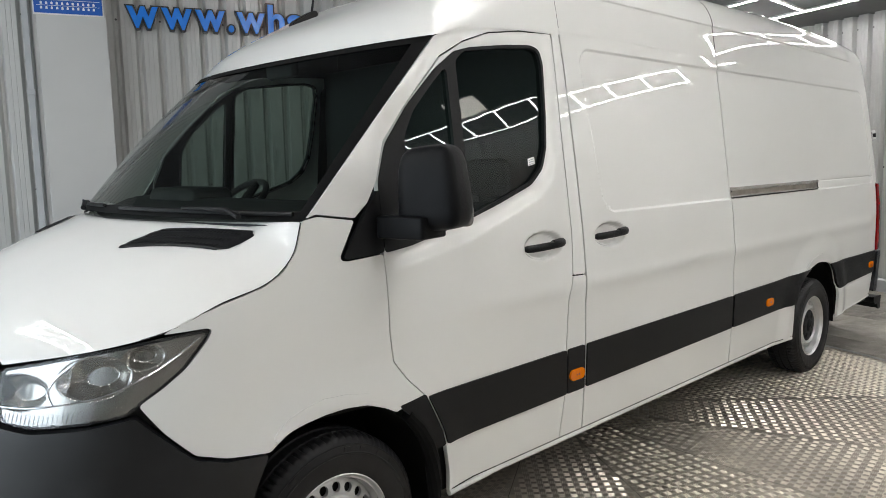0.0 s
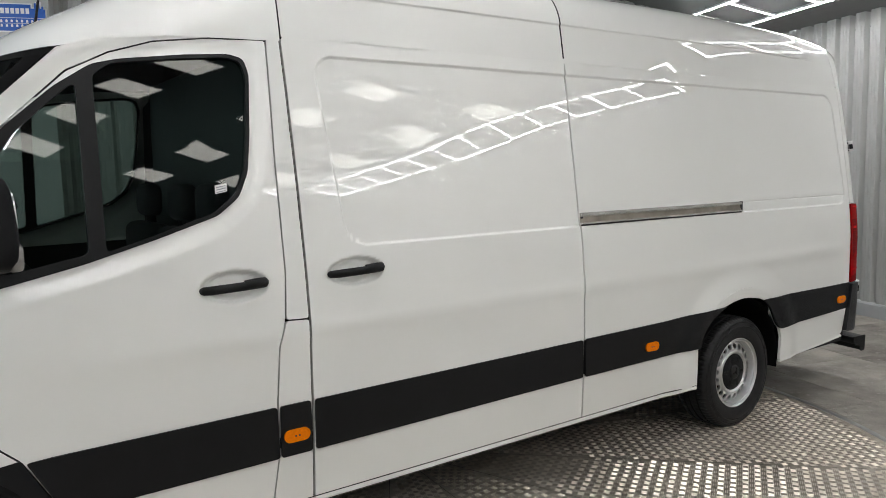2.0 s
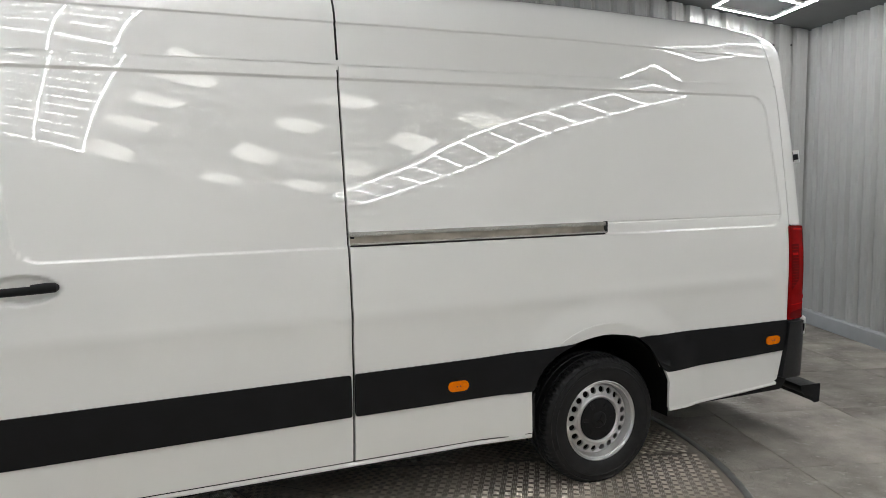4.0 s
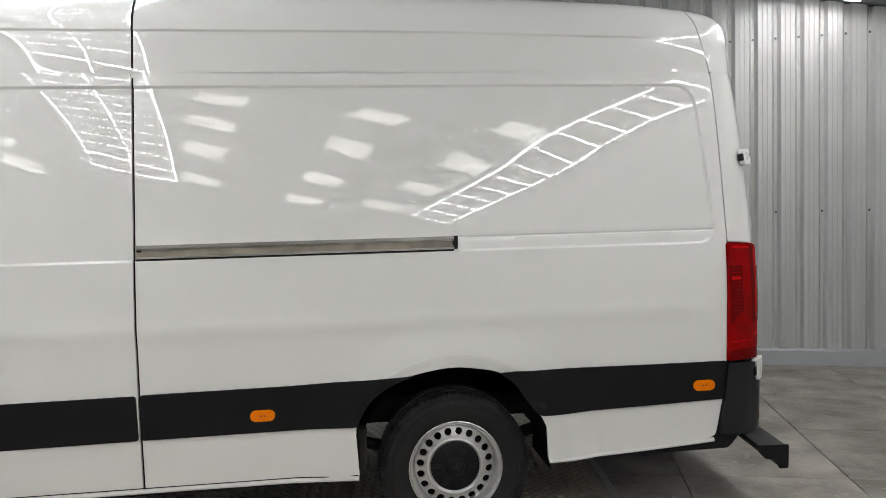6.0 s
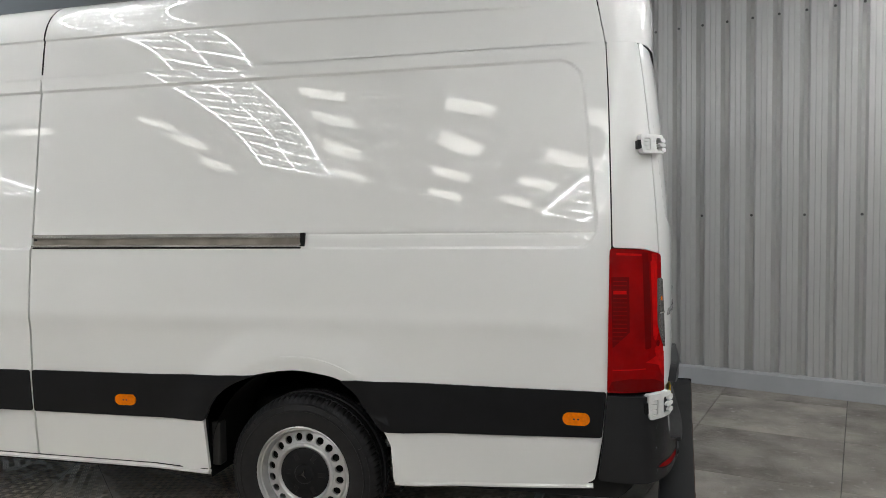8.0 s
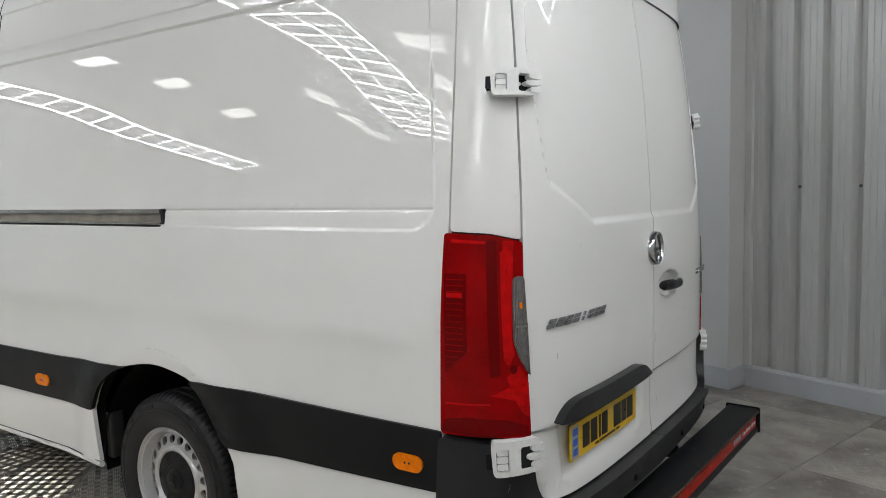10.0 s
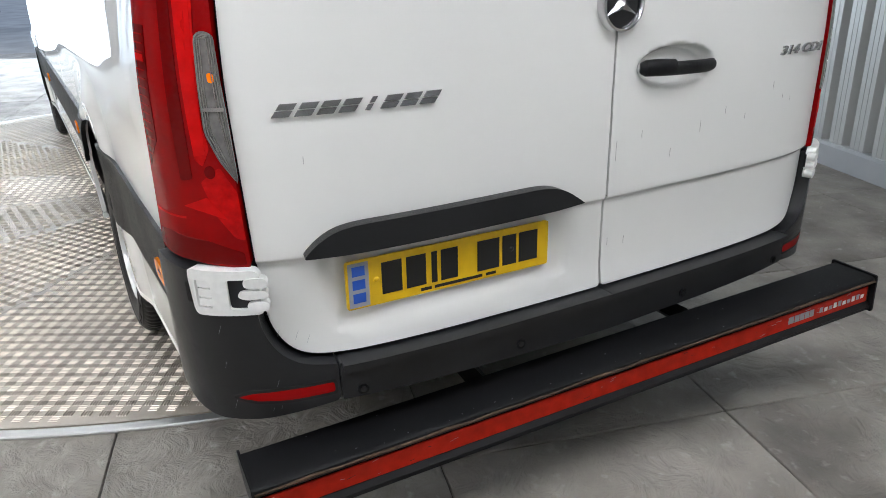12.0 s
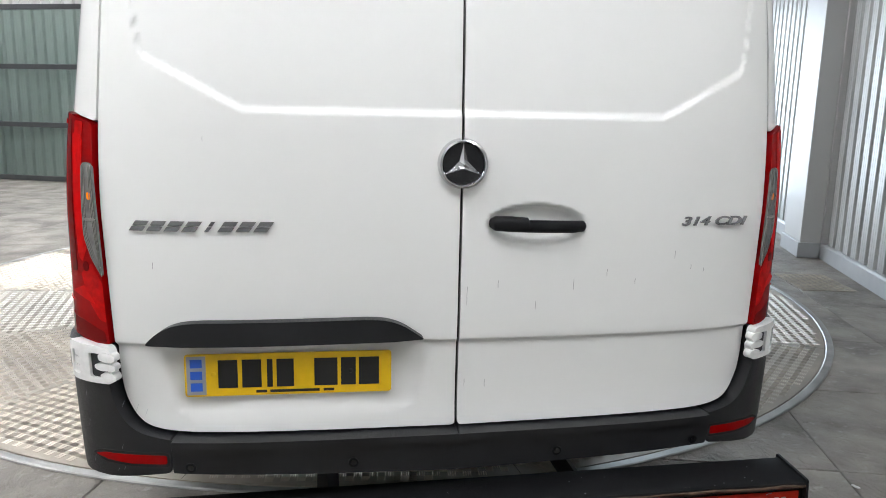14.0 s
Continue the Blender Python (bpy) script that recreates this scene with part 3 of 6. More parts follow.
WINDOW = [(1.41, 1.318), (1.30, 1.300), (1.292, 1.53), (1.345, 1.672), (1.47, 1.815), (1.62, 1.955), (1.74, 2.035), (1.83, 2.058), (2.05, 2.088), (2.215, 2.102), (2.272, 2.088), (2.288, 2.03), (2.268, 1.80), (2.247, 1.66), (2.205, 1.57), (2.12, 1.505), (1.90, 1.435), (1.66, 1.368)]


def to_window(a, z):
    """Distance outwards from the outline of the door window; 0 inside it."""
    best, cross = np.full(np.shape(a + z), 9.0), np.zeros(np.shape(a + z), bool)
    for (x0, z0), (x1, z1) in zip(WINDOW, WINDOW[1:] + WINDOW[:1]):
        dx, dz = x1 - x0, z1 - z0
        t = np.clip(((a - x0) * dx + (z - z0) * dz) / (dx * dx + dz * dz), 0, 1)
        best = np.minimum(best, np.hypot(a - x0 - t * dx, z - z0 - t * dz))
        if dz:
            cross = cross ^ (((z0 > z) != (z1 > z)) & (a < x0 + (z - z0) * dx / dz))
    return np.where(cross, 0, best)


def relief(a, z):
    """Pressed forms of the panels, outwards in metres."""
    # the large sunk field of the load-space side
    qx = np.minimum(a - (2.545 + (2.12 - z) * 0.11), (6.558 + (2.12 - z) * 0.098) - a)
    qz = np.minimum(2.124 - z, z - 1.350)
    deep = 0.10 - np.hypot(np.maximum(0.10 - qx, 0), np.maximum(0.10 - qz, 0))
    d = -0.0085 * step(deep, 0.0, 0.013)
    # a fine line behind the rail
    d = d - 0.004 * np.exp(-((z - 1.418) / 0.004) ** 2) * (a > 5.36) * (a < 6.615)
    # flared wheel arches
    r = np.hypot(a - 1.075, z - 0.345)
    d = d + 0.018 * (1 - step(r, 0.47, 0.62)) * (z > 0.3)
    r = np.hypot(a - 5.335, z - 0.345)
    d = d + (0.022 * (1 - step(r, 0.53, 0.70)) - 0.10 * np.maximum(0, np.minimum(0.543 - r, 0.06)) * (z > 0.62)) * (z > 0.3)
    # the door's frame falls back towards its window
    near = (a > 1.2) & (a < 2.42) & (z > 1.15)
    if near.any():
        d = d - np.where(near, 0.010 * (1 - step(to_window(a, z), 0.015, 0.080)), 0) * step(a, 1.24, 1.34) * (1 - step(a, 2.34, 2.362))
    # soft waist line of the load-space side
    d = d + 0.008 * np.exp(-((z - 1.045) / 0.05) ** 2) * step(a, 1.2, 2.0) * (1 - step(a, 6.45, 6.64))
    # rear doors: upper field sunk, ledge, plate recess
    back = step(a, 6.90, 6.915)
    ledge = np.where(a < 7.24, 1.362 + (7.24 - a) * 0.50, 1.362) + 0.35 * step(a, 7.0, 6.89)
    d = d - back * 0.008 * step(z, ledge - 0.009, ledge + 0.015)
    d = d - back * 0.012 * (1 - step(z, 0.770, 0.786)) * step(z, 0.50, 0.62)
    plate = np.minimum(np.minimum(a - 7.04 - (0.77 - z) * 0.15, 7.70 - (0.77 - z) * 0.25 - a), z - 0.60)
    return d - back * 0.012 * PLATE_SIDE[0] * step(plate, -0.01, 0.035) * (z < 0.80)


def skin_at(off):
    return lambda a, z: outline(a, z) + facing(outline, a, z) * (relief(a, z) + off)[..., None]


def skin(name, loop, mat, parent, off=0.0, holes=(), da=0.06, dz=0.05, rim=0.018, at_a=(), at_z=(), label="", side=-1, r=0.012, plain=False, dents=(), toe=0.0):
    """A body panel with the outline loop (a, z), laid on the body form off metres proud, its edges turned in by rim."""
    bm = bmesh.new()
    edges = []
    for lp in (rounded(loop, r), *[rounded(h_, r) for h_ in holes]):
        vs = [bm.verts.new((x, y, 0)) for x, y in lp]
        edges += [bm.edges.new((vs[k], vs[(k + 1) % len(vs)])) for k in range(len(vs))]
    bmesh.ops.triangle_fill(bm, use_beauty=True, use_dissolve=False, edges=edges, normal=(0, 0, 1))
    xs, zs = [p[0] for p in loop], [p[1] for p in loop]
    for ca, cz, ra, rz, *_ in dents:
        at_a = tuple(at_a) + tuple(ca + ra * q / 9 for q in range(-10, 11))
        at_z = tuple(at_z) + tuple(cz + rz * q / 7 for q in range(-8, 9))
    cuts = [((v, 0, 0), (1, 0, 0)) for v in list(np.arange(min(xs) + da * 0.5, max(xs), da)) + [v for v in at_a if min(xs) < v < max(xs)]]
    cuts += [((0, v, 0), (0, 1, 0)) for v in list(np.arange(min(zs) + dz * 0.5, max(zs), dz)) + [v for v in at_z if min(zs) < v < max(zs)]]
    for co, no in cuts:
        bmesh.ops.bisect_plane(bm, geom=bm.verts[:] + bm.edges[:] + bm.faces[:], dist=1e-5, plane_co=co, plane_no=no)
    for f in bm.faces:
        if f.normal.z < 0:
            f.normal_flip()
    bm.verts.index_update()
    p = np.array([v.co[:2] for v in bm.verts])
    faces = [[v.index for v in f.verts] for f in bm.faces]
    border = []
    for e in bm.edges:
        if len(e.link_faces) == 1:
            lp = e.link_loops[0]
            border.append((lp.vert.index, lp.link_loop_next.vert.index))
    bm.free()
    fn = skin_at(off) if not plain else (lambda a, z: outline(a, z) + facing(outline, a, z) * off)
    if dents:
        even = fn

        def fn(a, z):
            q = even(a, z)
            for ca, cz, ra, rz, *deep in dents:
                e = np.sqrt(((a - ca) / ra) ** 2 + ((z - cz) / rz) ** 2)
                q = q - facing(outline, a, z) * ((deep[0] if deep else 0.026) * (1 - step(e, 0.45 if deep else 0.74, 1.03)))[..., None]
            return q
    top = fn(p[:, 0], p[:, 1])
    nrm = facing(fn, p[:, 0], p[:, 1], 0.002)
    # panes and doors towards the nose are bowed: their faces turn a little to the rear
    nrm[:, 0] += toe
    nrm /= np.linalg.norm(nrm, axis=-1, keepdims=True)
    idx = sorted({i for e in border for i in e})
    slot = {i: len(p) + k for k, i in enumerate(idx)}
    low = {i: len(p) + len(idx) + k for k, i in enumerate(idx)}
    verts = np.concatenate([top, top[idx], top[idx] - nrm[idx] * rim])
    normals = np.concatenate([nrm, np.zeros((2 * len(idx), 3))])
    faces += [[slot[b], slot[a], low[a], low[b]] for a, b in border]
    if side > 0:
        verts = verts * (1, -1, 1)
        normals = normals * (1, -1, 1)
        faces = [f[::-1] for f in faces]
    ob = mesh_part(name, verts, faces, mat, parent, label, True)
    ob.data.normals_split_custom_set_from_vertices([tuple(v) for v in normals])
    return ob


def on_body(a, z, off=0.0, side=-1):
    p = skin_at(off)(np.array(a), np.array(z))
    return Vector((p[0], p[1] * -side, p[2]))


def tube(bm, pts, radii, seg=12, flat=1.0, up=(0, 0, 1)):
    """A round bar through the points, with a radius at each; flat squeezes it along the way across up."""
    pts = [Vector(p) for p in pts]
    rings = []
    for k, p in enumerate(pts):
        t = (pts[min(k + 1, len(pts) - 1)] - pts[max(k - 1, 0)]).normalized()
        b = t.cross(Vector(up)).normalized()
        n = b.cross(t).normalized()
        rings.append([bm.verts.new(p + radii[k] * (math.cos(q) * n + flat * math.sin(q) * b)) for q in [2 * math.pi * j / seg for j in range(seg)]])
    for a, b in zip(rings, rings[1:]):
        for j in range(seg):
            bm.faces.new((a[j], a[(j + 1) % seg], b[(j + 1) % seg], b[j]))
    bm.faces.new(rings[0][::-1])
    bm.faces.new(rings[-1])


def strip_z(x):
    """Lower and upper edge of the black side band."""
    return 0.548 + 0.0115 * (x - 1.5), 0.758 + 0.0062 * (x - 1.45)


PLATE_SIDE = [1]
van = tagged(new("van"), "white long high-roof panel van with black side band", "van")
RECESS_Z = (1.345, 1.349, 1.353, 1.357, 1.361, 1.365, 1.370, 1.39, 1.41, 1.414, 1.418, 1.422, 1.426, 1.45, 1.99, 2.01, 2.03, 2.05, 2.065, 2.08, 2.09, 2.10, 2.106, 2.110, 2.114, 2.118, 2.122, 2.126, 2.132)
SILL = 0.345


def inset(loop, d):
    """The outline drawn in by d."""
    n = len(loop)
    area = sum(loop[i][0] * loop[(i + 1) % n][1] - loop[(i + 1) % n][0] * loop[i][1] for i in range(n))
    out = []
    for i in range(n):
        p, q, s = [np.array(loop[(i + k) % n], float) for k in (-1, 0, 1)]
        e, f = (q - p) / np.linalg.norm(q - p), (s - q) / np.linalg.norm(s - q)
        m = np.array((-e[1] - f[1], e[0] + f[0])) * (1 if area > 0 else -1)
        out.append(tuple(q + m / max(np.linalg.norm(m), 1e-6) * d))
    return out


def flow(pts, n=4):
    """A smooth run through the points."""
    p = [np.array(q, float) for q in (pts[0], *pts, pts[-1])]
    out = []
    for k in range(1, len(p) - 2):
        for t in np.arange(n) / n:
            out.append(tuple(0.5 * (2 * p[k] + (p[k + 1] - p[k - 1]) * t + (2 * p[k - 1] - 5 * p[k] + 4 * p[k + 1] - p[k + 2]) * t * t + (3 * p[k] - p[k - 1] - 3 * p[k + 1] + p[k + 2]) * t ** 3)))
    return out + [tuple(pts[-1])]


def arch(cx, cz, rx, rz, q0, q1, n):
    return [(cx + rx * math.cos(radians(q0 + (q1 - q0) * k / n)), cz + rz * math.sin(radians(q0 + (q1 - q0) * k / n))) for k in range(n + 1)]


FRONT_ARCH = [(1.288, .738), (1.24, .765), (1.16, .796), (1.075, .807), (.99, .806), (.92, .798), (.87, .788), (.839, .777), (.808, .758)]
REAR_ARCH = flow([(4.879, .58), (4.927, .672), (4.977, .726), (5.055, .774), (5.150, .802), (5.25, .820), (5.34, .827), (5.44, .816), (5.538, .794), (5.618, .739), (5.683, .642), (5.733, .580), (5.762, .52)], 3)
CLEAR_SECTION = [(6.858, 1.225), (6.871, 1.234), (6.891, 1.228), (6.904, 1.09), (6.911, .950), (6.882, .996), (6.862, 1.05)]
for side in (-1, 1):
    PLATE_SIDE[0] = 1 if side < 0 else 0
    # front wing
    skin("front_wing", [(.474, 1.144), (.54, 1.178), (.66, 1.213), (.812, 1.246), (.876, 1.281), (.929, 1.337), (.966, 1.432), (1.021, 1.442), (1.168, 1.420), (1.095, 1.306), (1.100, 1.292), (1.125, 1.288), (1.277, 1.297), (1.279, 1.02), (1.292, .914), (1.350, .838), (1.432, .760), (1.311, .747)]
         + FRONT_ARCH + [(.789, .741), (.66, .756), (.576, .785), (.497, .866), (.430, .952), (.492, .995), (.552, 1.044), (.607, 1.114), (.621, 1.142), (.606, 1.150), (.52, 1.146)], PAINT, van, side=side, da=.045, dz=.04, at_z=(.80, .82))
    # front door with its window opening
    door = skin("front_door", [(1.282, 1.298), (1.2845, 1.02), (1.2965, .917), (1.354, .842), (1.4365, .763), (1.521, .612), (1.552, .44), (1.556, SILL), (2.262, SILL), (2.270, .42), (2.298, .60), (2.292, .772), (2.311, 1.002), (2.339, 1.094), (2.352, 1.282), (2.352, 1.70), (2.362, 2.160), (2.15, 2.152), (1.95, 2.124), (1.80, 2.076), (1.664, 2.006), (1.464, 1.817), (1.342, 1.680), (1.288, 1.545)],
                PAINT, van, side=side, holes=[WINDOW], da=.018, dz=.018, toe=.04, dents=[(2.155, 1.243, .132, .064)])
    # black trim round the door glass, the glass itself
    MAIN = [(1.735, 1.402), (1.742, 2.00), (1.80, 2.042), (2.05, 2.075), (2.205, 2.089), (2.258, 2.077), (2.273, 2.025), (2.254, 1.80), (2.232, 1.665), (2.192, 1.582), (2.112, 1.518), (1.90, 1.450)]
    QUARTER = [(1.42, 1.352), (1.435, 1.70), (1.49, 1.795), (1.60, 1.90), (1.672, 1.962), (1.688, 1.96), (1.682, 1.402)]
    skin("window_trim", rounded([(1.41, 1.313), (1.287, 1.299), (1.2885, 1.542), (1.343, 1.679), (1.466, 1.818)] + WINDOW[5:], .02), BLACK, door, 0.004, [MAIN, QUARTER], side=side, rim=.03, da=.08, dz=.08, r=.02)
    skin("window_glass", MAIN, GLASS, door, -0.010, side=side, toe=.04, rim=.001, da=.1, dz=.1, r=.02)
    skin("quarter_glass", QUARTER, GLASS, door, -0.010, side=side, toe=.04, rim=.001, da=.1, dz=.1, r=.02)
    skin("mirror_base", [(1.105, 1.302), (1.120, 1.294), (1.281, 1.303), (1.284, 1.520), (1.235, 1.470)], BLACK, van, 0.006, side=side)
    # pillar between the doors
    skin("door_pillar", [(2.368, 2.166), (2.420, 2.172), (2.432, 1.60), (2.437, 1.092), (2.346, 1.096), (2.358, 1.282), (2.358, 1.70)], PAINT, van, side=side, da=.05)
    skin("sill_panel", [(2.345, 1.090), (2.437, 1.086), (2.434, SILL), (2.268, SILL), (2.276, .42), (2.303, .60), (2.298, .772), (2.317, 1.0)], PAINT, van, side=side, da=.05)
    # load-space side
    slide = skin("sliding_door", [(2.430, 2.180), (2.443, 1.60), (2.447, 1.085), (2.444, SILL), (3.948, SILL), (3.950, .78), (3.948, 2.180)], PAINT, van, side=side, at_z=RECESS_Z, at_a=tuple(np.arange(2.53, 2.70, .007)), da=.06, dz=.05, dents=[(2.660, 1.253, .132, .060)])
    skin("rear_quarter", [(3.959, 2.180), (3.961, .78), (3.959, SILL), (4.892, .352)] + REAR_ARCH + [(5.769, .36), (6.30, .375), (6.55, .395), (6.606, .425), (6.637, .60), (6.656, .79), (6.672, 1.348), (6.668, 1.98), (6.664, 2.180)],
         PAINT, van, side=side, at_z=RECESS_Z + tuple(np.arange(.78, 1.08, .02)), at_a=tuple(np.arange(4.64, 6.05, .03)) + tuple(np.arange(6.43, 6.66, .0075)), da=.06, dz=.05)
    skin("corner_pillar", [(6.678, 1.356), (6.674, 1.98), (6.670, 2.180), (6.846, 2.180), (6.862, 1.82), (6.886, 1.330), (6.795, 1.350)], PAINT, van, side=side, da=.03)
    # plain lip round the wheel openings
    skin("arch_lip", flow([(5.065, .789), (5.150, .803), (5.25, .823), (5.34, .830), (5.44, .819), (5.530, .800)], 3) + arch(5.335, .345, .545, .545, 62, 123, 22), PAINT, van, 0.003, side=side, da=.03, dz=.02, rim=.006, r=.004)
    skin("arch_lip", [(x, z + .003) for x, z in FRONT_ARCH[::-1]] + [(1.06 + (x - 1.06) * (1.03 + .05 * min(k, 8 - k) / 4), .36 + (z - .36) * (1.06 + .06 * min(k, 8 - k) / 4)) for k, (x, z) in enumerate(FRONT_ARCH)], PAINT, van, 0.005, side=side, da=.03, dz=.02, rim=.006, r=.004)
    # black side band, piece by piece
    for x0, x1 in ((2.302, 2.433), (2.448, 3.945), ):
        (l0, h0), (l1, h1) = strip_z(x0), strip_z(x1)
        skin("side_band", [(x0, l0), (x1, l1), (x1 - .004, h1), (x0, h0)], BLACK, van, 0.008, side=side, da=.1)
    skin("side_band", [(1.447, .756), (1.522, .612), (1.540, .549), (2.296, .557), (2.290, .763)], BLACK, van, 0.008, side=side, da=.1)
    skin("side_band", [(1.300, .757), (1.434, .768), (1.514, .607), (1.531, .549), (1.458, .545), (1.440, .60), (1.395, .67)], BLACK, van, 0.003, side=side, da=.05)
    skin("side_band", [(3.960, .577)] + flow([(4.885, .583), (4.930, .668), (4.982, .722), (5.06, .768), (5.150, .798)], 3) + [(5.10, .796), (4.6, .781), (3.960, .776)], BLACK, van, 0.010, side=side, da=.08)
    skin("side_band", flow([(5.540, .790), (5.61, .737), (5.675, .645), (5.725, .588), (5.76, .580)], 3) + [(5.80, .581), (6.635, .602), (6.653, .786), (6.3, .788), (5.62, .795)], BLACK, van, 0.010, side=side, da=.08)
    for x0 in (2.365, 4.475, 6.535):
        z0 = sum(strip_z(x0)) / 2 - .022
        lens = skin("side_marker", arch(x0 + .030, z0, .024, .025, -90, 90, 8) + arch(x0 - .030, z0, .024, .025, 90, 270, 8), AMBER, van, 0.018, side=side, rim=.012, da=.02, dz=.02, r=.004, plain=True, label="oval amber marker lamp")
        for k in (-1, 1):
            skin("lens_mark", arch(x0 + k * .008, z0, .004, .004, 0, 315, 7), INK, lens, 0.0190, side=side, rim=.001, da=.1, dz=.1, r=.001, plain=True)
    # dark inner skins behind the shut lines
    skin("inner_shell", [(2.30, .30), (4.86, .30), (4.86, .60), (5.05, .84), (5.60, .84), (5.79, .60), (5.79, .33), (6.70, .33), (6.98, .53), (TAIL_END - .001, .50), (TAIL_END - .001, 2.17), (2.40, 2.17), (2.30, 2.05)], SHUT, van, -0.045, side=side, da=.15, dz=.15, rim=.002, plain=True)
    skin("inner_shell", [(.40, .92), (.60, .80), (1.30, .76), (1.50, .60), (1.50, .33), (2.34, .33), (2.34, 1.30), (1.20, 1.29), (1.0, 1.39), (.93, 1.32), (.86, 1.26), (.66, 1.195), (.47, 1.13)], SHUT, van, -0.036, side=side, da=.12, dz=.12, rim=.002, plain=True)
    # windscreen pillar
    skin("windscreen_pillar", [(1.021, 1.450), (1.170, 1.428), (1.230, 1.475), (1.282, 1.55), (1.337, 1.688), (1.462, 1.823), (1.661, 2.0115), (1.799, 2.0815), (1.95, 2.1295), (2.15, 2.157), (1.95, 2.168), (1.78, 2.130), (1.640, 2.082), (1.30, 1.752), (0.985, 1.440)], PAINT, van, side=side, da=.04, dz=.04, r=.006, toe=.04)
    # tail lamp
    lamp = skin("tail_lamp", [(6.666, 1.351), (6.795, 1.345), (6.885, 1.325), (6.900, 1.05), (6.915, .775), (6.801, .789), (6.655, .786)], RED, van, 0.012, side=side, da=.02, dz=.04, rim=.03, plain=True, label="tall wrap-round red tail lamp")
    skin("reversing_section", CLEAR_SECTION, SMOKE, lamp, 0.016, side=side, da=.02, dz=.03, rim=.006, plain=True, label="clear section of the lamp")
    for d in (.003, .0075, .012):
        skin("lamp_rib", inset(CLEAR_SECTION, d), LAMP_IN, lamp, 0.0178, [inset(CLEAR_SECTION, d + .0016)], side=side, rim=.002, da=.1, dz=.03, r=.002, plain=True)
    skin("rib_panel", [(6.672, 1.240), (6.738, 1.240), (6.740, 1.025), (6.676, .962)], RED_DARK, lamp, 0.0130, side=side, rim=.001, da=.02, dz=.04, r=.004, plain=True, label="dark ribbed red field")
    for k in range(15):
        z0, a1 = 1.222 - .0165 * k, 6.730 - max(0, k - 12) * .012
        skin("lamp_rib", [(6.678, z0), (a1, z0), (a1, z0 + .0028), (6.678, z0 + .0028)], RED, lamp, 0.0141, side=side, rim=.001, da=.1, dz=.1, r=.0005, plain=True)
    # painted glints, a lit line and a lit strip on the lens
    skin("lens_glint", [(6.680, 1.174), (6.728, 1.174), (6.728, 1.187), (6.680, 1.187)], CATCH, lamp, 0.0144, side=side, rim=.001, da=.1, dz=.1, r=.001, plain=True)
    skin("lens_lit_line", [(6.676, .874), (6.800, .878), (6.800, .882), (6.676, .8785)], CATCH, lamp, 0.0144, side=side, rim=.001, da=.03, dz=.1, r=.001, plain=True)
    skin("prism_glint", [(6.800, .905), (6.850, .925), (6.884, .880), (6.842, .895)], CATCH, lamp, 0.0146, side=side, rim=.001, da=.02, dz=.03, r=.003, plain=True)
    skin("prism_glint", [(6.690, 1.334), (6.785, 1.329), (6.785, 1.321), (6.690, 1.325)], CATCH, lamp, 0.0144, side=side, rim=.001, da=.02, dz=.03, r=.002, plain=True)
    skin("lens_strip", [(6.822, 1.300), (6.852, 1.298), (6.858, 1.01), (6.836, 1.005)], CATCH, lamp, 0.0140, side=side, rim=.001, da=.02, dz=.05, r=.003, plain=True, label="bright red vertical strip")
    skin("indicator_bulb", [(6.877, 1.160), (6.888, 1.160), (6.890, 1.142), (6.879, 1.142)], AMBER, lamp, 0.0172, side=side, rim=.003, da=.1, dz=.1, r=.006, plain=True, label="amber bulb behind the clear section")
    skin("section_bar", [(6.866, 1.098), (6.902, 1.098), (6.902, 1.091), (6.866, 1.091)], LAMP_IN, lamp, 0.019, side=side, rim=.003, da=.1, dz=.1, r=.001, plain=True)
    # the lens's brighter glow, put into the colour of two fields
    skin("lens_field", [(6.828, 1.330), (6.858, 1.328), (6.858, 1.06), (6.866, 1.02), (6.850, .985), (6.836, 1.0)], RED_RIB, lamp, 0.0137, side=side, rim=.001, da=.03, dz=.04, r=.006, plain=True, label="bright ribbed red field")
    skin("lens_field", [(6.842, .955), (6.880, .985), (6.906, .935), (6.911, .835), (6.893, .842), (6.865, .885)], RED_RIB, lamp, 0.0137, side=side, rim=.001, da=.03, dz=.03, r=.006, plain=True, label="bright ribbed red field")
    # shadow of a bulb, painted as a darker red disc
    skin("bulb_shadow", arch(6.862, .975, .010, .013, 0, 330, 11), RED_DARK, lamp, 0.0148, side=side, rim=.001, da=.1, dz=.1, r=.002, plain=True)
    skin("dark_band", [(6.788, 1.335), (6.812, 1.333), (6.824, 1.10), (6.826, .96), (6.80, .955), (6.795, 1.1)], RED_DARK, lamp, 0.0133, side=side, rim=.001, da=.03, dz=.05, r=.006, plain=True)
    skin("dark_band", [(6.672, .83), (6.74, .842), (6.84, .835), (6.905, .81), (6.908, .784), (6.66, .795)], RED_DARK, lamp, 0.0133, side=side, rim=.001, da=.03, dz=.05, r=.006, plain=True)
